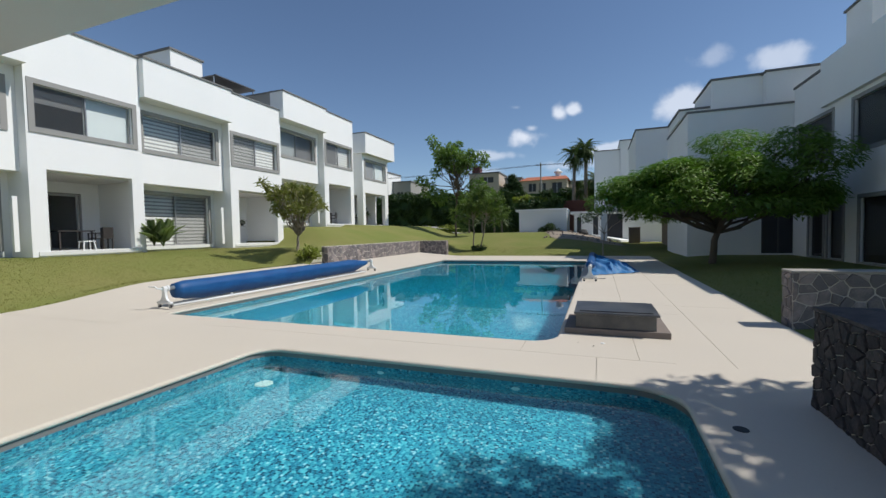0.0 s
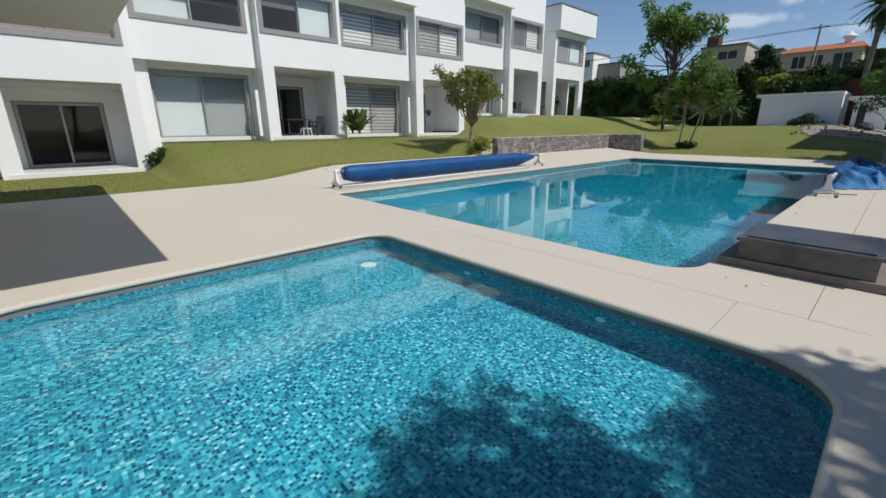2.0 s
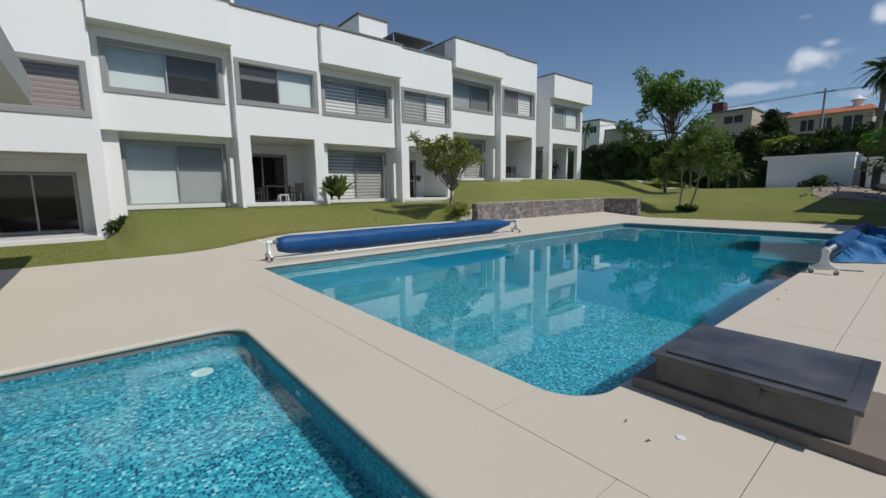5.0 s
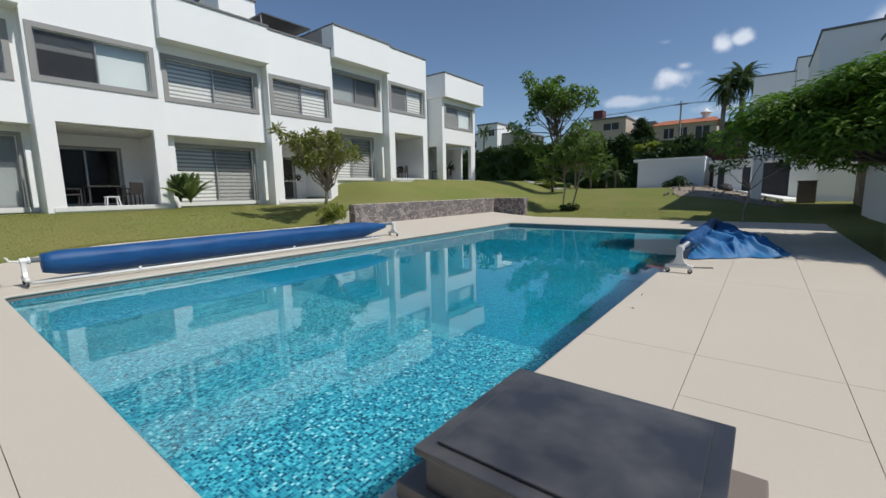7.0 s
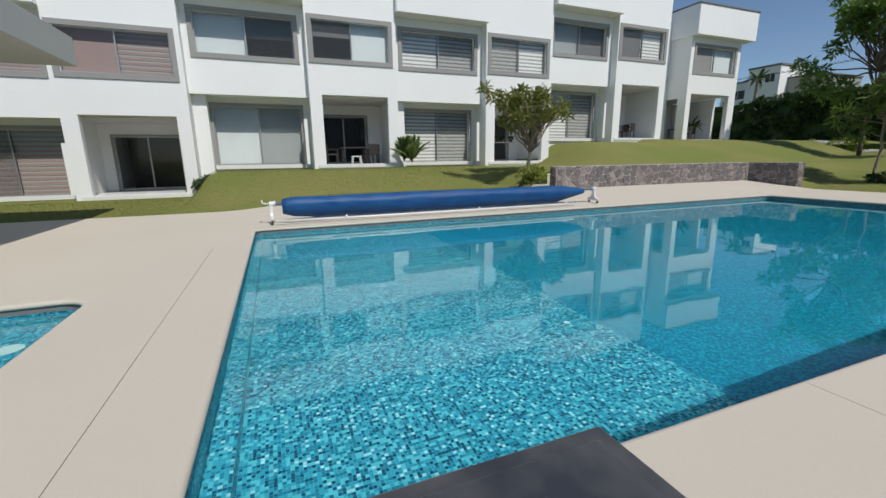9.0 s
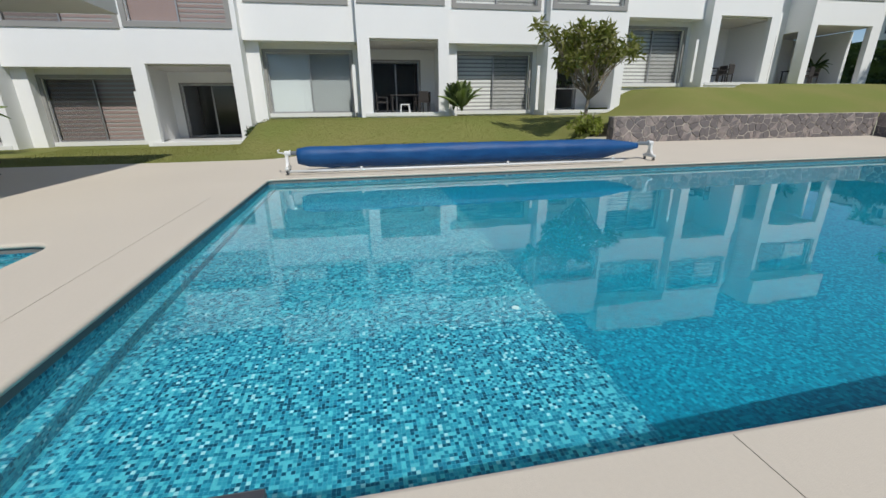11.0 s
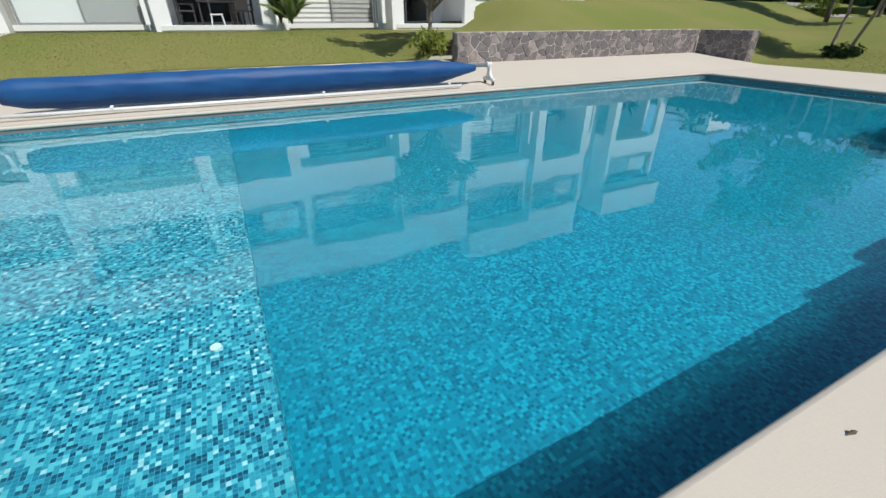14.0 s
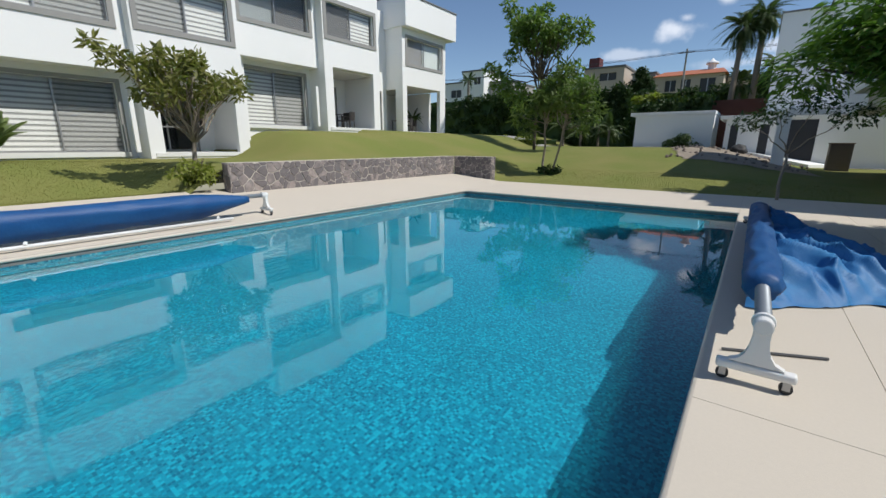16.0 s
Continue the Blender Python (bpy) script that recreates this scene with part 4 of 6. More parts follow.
# ---- houses on the other side, in shade ----
def volume_house(x0, x1, y0, y1, z0, z1, label, pillars=(), windows=(), west=()):
    """A block of the opposite row. windows: openings in the -y face (xa, xb, za, zb); west: openings in the face that looks to -x (ya, yb, za, zb)."""
    root = thing("opposite_house", ((x0 + x1) / 2, (y0 + y1) / 2, z0), label, "house", "opposite row of white houses")
    inv = Matrix.Translation(root.location).inverted()

    def add(nm, bm, mat, lab=""):
        o = part(nm, bm, mat, root, lab)
        o.matrix_parent_inverse = inv
        return o

    for args in (("y", y0, y0 + 0.2, x0, x1, z0 - 0.6, z1, windows), ("x", x0, x0 + 0.2, y0 + 0.2, y1, z0 - 0.6, z1, west)):
        bm = bmesh.new()
        holed_wall(bm, *args)
        add("wall", bm, M["white"], "white rendered house wall")
    for s in ((x1 - 0.2, x1, y0 + 0.2, y1, z0 - 0.6, z1), (x0 + 0.2, x1 - 0.2, y1 - 0.2, y1, z0 - 0.6, z1)):
        add("wall", boxes([s]), M["white"], "white rendered house wall")
    add("roof", boxes([(x0 + 0.2, x1 - 0.2, y0 + 0.2, y1 - 0.2, z1 - 0.7, z1 - 0.5)]), M["ochre"])
    add("floor_slab", boxes([(x0 + 0.2, x1 - 0.2, y0 + 0.2, y1 - 0.2, z0 + 2.6, z0 + 2.85), (x0 + 0.2, x1 - 0.2, y0 + 0.2, y1 - 0.2, z0 - 0.2, z0)]), M["white_in"])
    add("parapet_cap", boxes([(x0 - 0.06, x1 + 0.06, y0 - 0.06, y0 + 0.26, z1, z1 + 0.1), (x0 - 0.06, x0 + 0.26, y0 + 0.26, y1, z1, z1 + 0.1)], 0.01), M["cap"], "grey painted parapet cap")
    for a, b2, c, d in windows:
        w = add("window", boxes([(a, b2, y0 + 0.1, y0 + 0.12, c, d)]), M["door_dark"])
        fr = boxes([(a, a + 0.06, y0 + 0.04, y0 + 0.09, c, d), (b2 - 0.06, b2, y0 + 0.04, y0 + 0.09, c, d), (a + 0.06, b2 - 0.06, y0 + 0.04, y0 + 0.09, d - 0.06, d), ((a + b2) / 2 - 0.03, (a + b2) / 2 + 0.03, y0 + 0.04, y0 + 0.09, c, d - 0.06)])
        f = part("window_frame", fr, M["alu_dark"], w)
    for a, b2, c, d in west:
        w = add("window", boxes([(x0 + 0.12, x0 + 0.13, a, b2, c, d)]), M["door_dark"])
        part("window_frame", boxes([(x0 - 0.03, x0 + 0.02, a - 0.14, a, c - 0.14, d + 0.14), (x0 - 0.03, x0 + 0.02, b2, b2 + 0.14, c - 0.14, d + 0.14), (x0 - 0.03, x0 + 0.02, a, b2, d, d + 0.14), (x0 - 0.03, x0 + 0.02, a, b2, c - 0.14, c)]), M["grey_trim"], w)
        pb = bmesh.new()
        pb.faces.new([pb.verts.new(v) for v in ((x0 + 0.08, b2, c), (x0 + 0.08, a, c), (x0 + 0.08, a, d), (x0 + 0.08, b2, d))])
        part("pane", pb, M["glass"], w)
    for px0, px1, py0, py1, pz in pillars:
        add("pillar", boxes([(px0, px1, py0, py1, z0 - 0.6, pz)]), M["white"], "square white pillar")
    return root


volume_house(11.43, 22, 8.22, 24.95, 0.2, 7.93, "white house with dark windows in the shade behind a spreading tree", west=[(17.49, 20.05, 4.27, 6.04), (21.52, 24.81, 4.27, 6.04), (15.54, 19.57, 0.25, 2.5), (22.13, 23.35, 0.25, 2.5), (20.66, 21.76, 0.25, 2.5)])
volume_house(7.05, 16, 25.0, 31.5, 0.2, 7.35, "white house in the shade with blank walls behind the tree", windows=[(10.2, 11.6, 0.25, 2.4)])
volume_house(5.15, 14, 31.5, 38.5, 3.5, 8.15, "white upper storey in the shade above an open car port", pillars=[(5.15, 5.6, 32.3, 32.75, 3.0)])
volume_house(4.85, 14, 46.0, 52, 4.3, 10.4, "white narrow house block in the shade above the outbuilding")
volume_house(2.4, 4.82, 46.2, 52, 4.3, 9.55, "white blank end of the far house behind the outbuilding")
for px, py, pz in ((3.2, 37.6, 3.3),):
    o = part("porch_pillar", boxes([(px - 0.25, px + 0.25, py - 0.25, py + 0.25, -0.1, pz)]), M["white"])
    tagged(o, "square white pillar standing before the outbuilding", "pillar")
    o = part("porch_beam", boxes([(px - 0.25, 5.15, py - 0.2, py + 0.2, pz - 0.3, pz)]), M["white"])
    tagged(o, "white beam from the pillar to the upper storey", "beam", kind="structure")
o = part("car_port_wall", boxes([(7.6, 7.9, 31.6, 38.4, -0.1, 2.9)]), M["clay_wall"])
tagged(o, "brown wall in the shade of the open car port", "car port wall", kind="structure")
o = part("yard_wall", boxes([(6.1, 14, 42.2, 42.5, 0.0, 3.4)]), M["white"])
tagged(o, "white yard wall beside the outbuilding", "yard wall", kind="structure")
bm = boxes([(4.7, 9.9, 26.75, 31.45, 3.3, 3.65)])
o = part("porch_roof", bm, M["white"])
tagged(o, "white flat porch roof on square pillars", "porch roof", kind="structure")
roof_room(8.3, 11.0, 26, 30, 7.4, 9.15)
roof_room(10.5, 12.6, 25.5, 28.0, 6.7, 9.1)
roof_room(13.26, 19.0, 23.0, 24.9, 7.26, 11.1)
roof_room(6.9, 8.3, 26.3, 30, 7.4, 7.85)
o = part("parapet_box", boxes([(11.25, 11.42, 13.34, 22.1, 6.34, 8.17)]), M["white"])
tagged(o, "projecting white parapet box above the windows", "parapet", kind="structure")

# ---- low white service buildings at the end ----
def service_block(x0, x1, y0, y1, z0, z1, label, doors=()):
    root = thing("service_building", ((x0 + x1) / 2, (y0 + y1) / 2, z0), label, "outbuilding", "low white outbuildings")
    inv = Matrix.Translation(root.location).inverted()
    bm = bmesh.new()
    holed_wall(bm, "y", y0, y0 + 0.2, x0, x1, z0 - 1.5, z1, doors)
    box(bm, x0, x0 + 0.2, y0 + 0.2, y1, z0 - 1.5, z1)
    box(bm, x1 - 0.2, x1, y0 + 0.2, y1, z0 - 1.5, z1)
    for nm, b2, mt in (("wall", bm, M["white"]), ("roof_edge", boxes([(x0 - 0.35, x1 + 0.05, y0 - 0.12, y1 + 0.1, z1, z1 + 0.22)], 0.02), M["white"])):
        o = part(nm, b2, mt, root)
        o.matrix_parent_inverse = inv
    for a, b2, c, d in doors:
        o = part("door", boxes([(a, b2, y0 + 0.1, y0 + 0.15, c, d)]), M["door_dark"], root, "dark metal door")
        o.matrix_parent_inverse = inv


service_block(-5.0, -0.2, 44, 48, 1.45, 3.58, "low white outbuilding with a flat overhanging roof edge by the path")
service_block(0.6, 6.2, 42.0, 45.8, 0.9, 3.1, "low white outbuilding with dark doors", [(0.85, 1.25, 1.0, 2.75), (2.3, 2.75, 0.9, 2.75), (3.4, 4.85, 0.75, 3.0)])
bm = bmesh.new()
top = [(1.7, 41.9), (1.4, 41.0), (4.6, 39.7), (5.9, 41.9)]
up = [bm.verts.new((x, y, ground_z(x, y) + 0.14)) for x, y in top]
low = [bm.verts.new((x, y, ground_z(x, y) - 0.2)) for x, y in top]
bm.faces.new(up)
for i in range(4):
    bm.faces.new((up[i], low[i], low[(i + 1) % 4], up[(i + 1) % 4]))
o = part("paving_slab", bm, M["white"])
tagged(o, "bright white concrete paving before the outbuilding doors", "paving", kind="structure")
bm = boxes([(-0.42, 0.42, -0.35, 0.35, 0, 1.3), (-0.46, 0.46, -0.4, 0.4, 1.3, 1.35)], 0.02)
o = part("storage_box", bm, M["clay_wall"])
o.location = (5.6, 38.9, ground_z(5.6, 38.9) - 0.02)
tagged(o, "tall dark storage box beside the car port", "storage box")
bm = bmesh.new()
bmesh.ops.create_icosphere(bm, subdivisions=3, radius=0.42)
for v in bm.verts:
    v.co *= 1 + 0.35 * noise.noise(v.co * 3)
    v.co.z = max(-0.2, v.co.z * 0.7)
o = part("rubbish_bag", bm, M["rubber"], smooth=True)
o.location = (1.55, 39.8, ground_z(1.55, 39.8) + 0.2)
tagged(o, "black slumped rubbish bag on the bare earth", "bag")
o = part("boundary_wall", boxes([(-5.0, 14, 52, 52.3, 0, 5.1)]), M["redwall"])
tagged(o, "brick-red boundary wall behind the outbuildings", "boundary wall", kind="structure")


# ---- far houses ----
def far_house(x0, x1, y0, y1, z0, z1, mat, label, wins=(), roof=None, chimney=None):
    root = thing("distant_house", ((x0 + x1) / 2, (y0 + y1) / 2, z0), label, "house", "distant houses on the hill")
    inv = Matrix.Translation(root.location).inverted()

    def add(nm, bm, mt, lab=""):
        o = part(nm, bm, mt, root, lab)
        o.matrix_parent_inverse = inv
        return o

    bm = bmesh.new()
    holed_wall(bm, "y", y0, y0 + 0.3, x0, x1, z0 - 9, z1, wins)
    box(bm, x0, x0 + 0.3, y0 + 0.3, y1, z0 - 9, z1)
    box(bm, x1 - 0.3, x1, y0 + 0.3, y1, z0 - 9, z1)
    box(bm, x0 + 0.3, x1 - 0.3, y1 - 0.3, y1, z0 - 9, z1)
    add("wall", bm, mat)
    if roof:
        bm = bmesh.new()
        vs = [bm.verts.new(p) for p in ((x0 - .4, y0 - .4, z1), (x1 + .4, y0 - .4, z1), (x1 + .4, y1, z1), (x0 - .4, y1, z1), (x0 + .5, (y0 + y1) / 2, z1 + roof), (x1 - .5, (y0 + y1) / 2, z1 + roof))]
        for q in ((0, 1, 5, 4), (2, 3, 4, 5), (0, 4, 3), (1, 2, 5), (3, 2, 1, 0)):
            bm.faces.new([vs[i] for i in q])
        add("roof", bm, M["redroof"], "terracotta tiled roof")
    else:
        add("roof", boxes([(x0 - 0.15, x1 + 0.15, y0 - 0.15, y1, z1, z1 + 0.25)]), M["cap"])
    for a, b2, c, d in wins:
        w = add("window", boxes([(a, b2, y0 + 0.2, y0 + 0.22, c, d)]), M["door_dark"])
        part("window_frame", boxes([((a + b2) / 2 - 0.06, (a + b2) / 2 + 0.06, y0 + 0.1, y0 + 0.18, c, d)]), M["alu"], w)
    if chimney:
        add("water_tank", boxes([chimney], 0.05), M["clay"], "maroon roof tank")


far_house(-21.3, -15.3, 80, 88, 7.8, 13.0, M["cream"], "pale distant house with a maroon roof tank and a wide window", [(-18.9, -16.4, 11.2, 12.3)], chimney=(-21.0, -19.4, 81, 83, 13.2, 14.8))
far_house(-11.0, -2.6, 80, 88, 7.4, 11.05, M["cream"], "cream distant house with a terracotta roof", [(-9.6, -8.2, 9.0, 10.5), (-7.6, -6.4, 9.0, 10.5), (-5.3, -3.5, 8.4, 10.5)], roof=1.15)
far_house(-14.2, -11.05, 80.5, 88, 7.4, 11.7, M["ochre"], "plain grey distant house", [(-13.3, -11.6, 9.2, 10.4)])
far_house(-2.4, 3.0, 84, 90, 7.4, 10.8, M["cream"], "cream distant house beside the palms", [(-1.5, 0.2, 8.4, 9.8)])
far_house(-38.4, -34.2, 80, 90, 7.4, 12.4, M["ochre"], "grey distant house on the hill", [(-37.4, -36, 9.2, 10.4)])
far_house(-43.0, -38.5, 78, 84, 8.0, 14.3, M["white"], "tall white distant house", [(-40.6, -39.2, 12.1, 13.3)])
far_house(-50, -43.1, 82, 92, 8.0, 13.2, M["white"], "plain white distant house", [(-48.5, -46, 10.6, 12)])


def cupola(x, y, z):
    root = thing("roof_cupola", (x, y, z), "small white domed roof lantern", "cupola")
    bm = bmesh.new()
    tube(bm, [(0, 0, 0), (0, 0, 0.8)], 0.55, 8)
    part("lantern", bm, M["white"], root)
    bm = bmesh.new()
    tube(bm, [(0, 0, 0.8), (0, 0, 1.0), (0, 0, 1.25), (0, 0, 1.6)], [0.85, 0.75, 0.3, 0.03], 12)
    part("dome", bm, M["white"], root, smooth=True)


cupola(-4.5, 84, 12.0)


def power_pole(x, y, z0, z1):
    z0 = ground_z(x, y)
    root = thing("power_pole", (x, y, z0), "grey concrete power pole with a crossarm", "power pole", "power poles")
    bm = bmesh.new()
    tube(bm, [(0, 0, -3), (0, 0, z1 - z0)], [0.18, 0.11], 8)
    part("pole", bm, M["ochre"], root)
    part("crossarm", boxes([(-0.9, 0.9, -0.06, 0.06, z1 - z0 - 0.5, z1 - z0 - 0.38)]), M["bark"], root)


power_pole(-6.8, 76, 8, 13.7)
power_pole(-60, 76, 8, 13.7)
for zz, yy in ((13.42, 76), (13.3, 76.12), (13.24, 75.88)):
    bm = bmesh.new()
    pts = []
    for k in range(33):
        u = k / 32
        x = -60 + 53.2 * u
        pts.append((x, yy, zz - 0.5 * 4 * u * (1 - u)))
    pts += [(-6.8 + 60 * k / 8, yy, zz - 0.6 * 4 * (k / 8) * (1 - k / 8)) for k in range(1, 9)]
    tube(bm, pts, 0.022, 4)
    o = part("power_line", bm, M["wire"])
    tagged(o, "thin black overhead power line sagging between poles", "power line", "power lines")

# ---- plants ----
def leaf_cloud(name, centres, n, size, mat, parent, seed, inv, flat=0.5, aspect=0.45, label="", kind=""):
    """Many small leaves, each two bent triangles, spread through balls (centre, radii) with uneven edges."""
    rg = np.random.default_rng(seed)
    C = np.array([c for c, _ in centres], float)
    R = np.array([r for _, r in centres], float)
    w = (R.prod(axis=1)) ** (2 / 3)
    idx = rg.choice(len(C), n, p=w / w.sum())
    d = rg.normal(size=(n, 3))
    d /= np.linalg.norm(d, axis=1, keepdims=True)
    rad = rg.uniform(0.35, 1.0, (n, 1)) ** 0.5 * rg.uniform(0.85, 1.12, (n, 1))
    P = C[idx] + d * rad * R[idx]
    nrm = rg.normal(size=(n, 3)) * (1 - flat) + d * 0.5
    nrm[:, 2] += flat * 1.6
    nrm /= np.linalg.norm(nrm, axis=1, keepdims=True)
    t = rg.normal(size=(n, 3)) + d * 0.8
    t -= nrm * (t * nrm).sum(1, keepdims=True)
    t /= np.linalg.norm(t, axis=1, keepdims=True)
    s = np.cross(nrm, t)
    L = size * rg.uniform(0.6, 1.25, (n, 1))
    tip = P + t * L - nrm * L * 0.18
    a = P + t * L * 0.5 + s * L * aspect * 0.5
    b = P + t * L * 0.5 - s * L * aspect * 0.5
    V = np.stack([P, a, tip, b], 1).reshape(-1, 3)
    q = np.arange(n) * 4
    F = np.concatenate([np.stack([q, q + 1, q + 2], 1), np.stack([q, q + 2, q + 3], 1)])
    me = bpy.data.meshes.new(name)
    me.vertices.add(len(V))
    me.vertices.foreach_set("co", V.ravel())
    me.loops.add(len(F) * 3)
    me.loops.foreach_set("vertex_index", F.ravel().astype(np.int32))
    me.polygons.add(len(F))
    me.polygons.foreach_set("loop_start", np.arange(0, len(F) * 3, 3, dtype=np.int32))
    me.update(calc_edges=True)
    o = put(name, me, mat, parent, label)
    if parent:
        o.matrix_parent_inverse = inv
    if kind:
        o["kind"] = kind
    return o


def branch_to(bm, base, tip, r0, r1, rng, bend=0.25, n=5):
    base, tip = Vector(base), Vector(tip)
    pts = []
    for i in range(n + 1):
        u = i / n
        p = base.lerp(tip, u)
        if 0 < i < n:
            p += Vector((rng.uniform(-1, 1), rng.uniform(-1, 1), rng.uniform(-0.4, 0.6))) * bend * (tip - base).length * 0.25
        pts.append(p)
    tube(bm, pts, [r0 + (r1 - r0) * i / n for i in range(n + 1)], 7)
    return pts


def tree(name, at, fork, blobs, n, leaf, mat, label, seed, trunk_r=0.1, bark="bark", flat=0.5, aspect=0.45, category="tree", twigs=1):
    at = (at[0], at[1], ground_z(at[0], at[1]))
    """Tapered trunk up to the fork, a limb to each clump of the crown, and leaves."""
    rng = random.Random(seed)
    root = thing(name, at, label, category)
    inv = Matrix.Translation(root.location).inverted()
    bm = bmesh.new()
    trunk = branch_to(bm, (at[0], at[1], at[2] - 0.15), fork, trunk_r, trunk_r * 0.7, rng, 0.12)
    o = part("trunk", bm, M[bark], root, smooth=True)
    o.matrix_parent_inverse = inv
    bm = bmesh.new()
    for c, r in blobs:
        st = fork if rng.random() < 0.7 else trunk[-2]
        mid = branch_to(bm, st, c, trunk_r * 0.45, trunk_r * 0.14, rng)
        for _ in range(twigs):
            e = Vector(c) + Vector((rng.uniform(-1, 1) * r[0], rng.uniform(-1, 1) * r[1], rng.uniform(-0.3, 0.8) * r[2])) * 0.8
            branch_to(bm, mid[3], e, trunk_r * 0.16, trunk_r * 0.05, rng, n=3)
    o = part("branchwork", bm, M[bark], root, smooth=True)
    o.matrix_parent_inverse = inv
    leaf_cloud("crown", blobs, n, leaf, M[mat], root, seed, inv, flat, aspect)
    return root


def blobs_in(cx, cy, cz, rx, ry, rz, n, r, seed, shell=0.5):
    rng = random.Random(seed)
    out = []
    while len(out) < n:
        v = Vector((rng.uniform(-1, 1), rng.uniform(-1, 1), rng.uniform(-1, 1)))
        if shell < v.length < 1:
            k = r * rng.uniform(0.65, 1.25)
            out.append(((cx + v.x * rx, cy + v.y * ry, cz + v.z * rz), (k, k, k * 0.7)))
    return out


# small leathery-leaved tree on the lawn
tree("plumeria_tree", (-10.2, 16.05, ground_z(-10.2, 16.05)), (-10.15, 16.1, 1.75),
     blobs_in(-10.2, 16.05, 3.1, 1.15, 1.35, 0.75, 38, 0.27, 3, 0.5) + [((-10.1, 14.5, 3.5), (0.3, 0.3, 0.2)), ((-10.3, 14.25, 3.75), (0.22, 0.22, 0.16)), ((-10.2, 17.5, 3.3), (0.28, 0.28, 0.2))], 2300, 0.25, "leaf_plum", "small open-crowned tree with clusters of leathery leaves on the lawn", 3, 0.07, "bark_pale", 0.3, 0.34, twigs=1)
# tall tree past the deck
tree("tall_tree", (-9.75, 37.4, 1.2), (-9.5, 37.4, 5.6),
     blobs_in(-9.6, 37.4, 8.5, 1.6, 1.4, 1.2, 26, 0.55, 7, 0.2) + [((-11.5, 37.2, 9.6), (0.55, 0.6, 0.6)), ((-11.9, 37.2, 10.3), (0.4, 0.4, 0.45)), ((-7.2, 37.3, 8.4), (0.6, 0.6, 0.5)), ((-6.9, 37.3, 7.8), (0.45, 0.5, 0.4)), ((-11.6, 37.2, 7.2), (0.5, 0.5, 0.45)), ((-13.1, 37.2, 6.5), (0.6, 0.6, 0.5)), ((-12.3, 37.2, 5.6), (0.8, 0.7, 0.7)), ((-11.2, 37.2, 4.9), (0.9, 0.8, 0.7)), ((-7.6, 37.2, 5.7), (0.8, 0.7, 0.8)), ((-6.7, 37.2, 4.9), (0.8, 0.7, 0.7)), ((-9.0, 37.6, 4.8), (0.8, 0.7, 0.6))],
     5200, 0.36, "leaf", "tall uneven tree with an open crown on the far lawn", 7, 0.11, "bark", 0.35, 0.42)
# two slender young trees with drooping narrow leaves
tree("slender_tree", (-5.78, 29.9, 0.15), (-5.85, 29.9, 2.5), blobs_in(-6.1, 29.9, 3.35, 1.1, 0.9, 0.75, 15, 0.4, 91, 0.1) + [((-7.2, 29.8, 2.9), (0.45, 0.4, 0.5)), ((-6.6, 29.8, 2.3), (0.4, 0.4, 0.45))], 1500, 0.34, "leaf_slender", "slender young tree with drooping narrow leaves past the deck", 91, 0.06, "bark_pale", 0.0, 0.24, twigs=2)
tree("slender_tree", (-5.3, 29.7, 0.15), (-4.8, 29.7, 2.7), blobs_in(-4.75, 29.7, 3.7, 1.1, 0.9, 0.95, 18, 0.4, 92, 0.1) + [((-3.6, 29.7, 3.0), (0.5, 0.4, 0.5)), ((-4.1, 29.7, 2.4), (0.4, 0.4, 0.45)), ((-5.0, 29.7, 4.75), (0.35, 0.35, 0.4))], 1700, 0.34, "leaf_slender", "slender leaning young tree with drooping narrow leaves", 92, 0.055, "bark_pale", 0.0, 0.24, twigs=2)
# spreading tree before the shaded houses
spread = [((7.2 + 3.2 * math.cos(a) * u, 20.3 + 2.6 * math.sin(a) * u, 3.95 - 1.25 * u * u + 0.5 * math.sin(a * 3)), (0.9, 0.9, 0.42)) for a, u in [(k * 0.7, 0.35 + 0.65 * ((k * 7) % 10) / 10) for k in range(34)]]
spread += [((7.2 + 3.0 * math.cos(k * 1.1), 20.0 + 2.2 * math.sin(k * 1.1), 2.55 + 0.3 * math.sin(k * 2.3)), (0.9, 0.85, 0.42)) for k in range(18)]
spread += [((9.4, 19.3, 4.6), (1.1, 1.0, 0.6)), ((10.2, 18.7, 4.0), (1.0, 0.9, 0.6)), ((7.5, 20.0, 4.9), (1.2, 1.1, 0.45)), ((8.4, 19.8, 3.6), (1.1, 1.0, 0.7)), ((9.6, 18.6, 3.2), (0.9, 0.8, 0.6)), ((5.2, 19.8, 2.9), (0.9, 0.8, 0.4)), ((3.9, 20.4, 3.0), (0.7, 0.7, 0.35))]
spread += [((2.9 + 0.42 * k, 20.2 + 0.5 * math.sin(k * 2.0), 2.75 + 0.16 * k + 0.3 * math.sin(k * 1.7)), (0.7, 0.8, 0.42)) for k in range(8)]
spread += [((3.5 + 0.5 * k, 19.6 + 0.6 * math.sin(k * 1.3), 3.35 + 0.13 * k), (0.8, 0.9, 0.45)) for k in range(6)]
tree("spreading_tree", (7.15, 20.5, 0.15), (7.3, 20.4, 1.7), spread, 46000, 0.23, "leaf_acacia", "wide spreading tree with feathery bright green foliage", 11, 0.15, "bark", 0.75, 0.3, twigs=2)
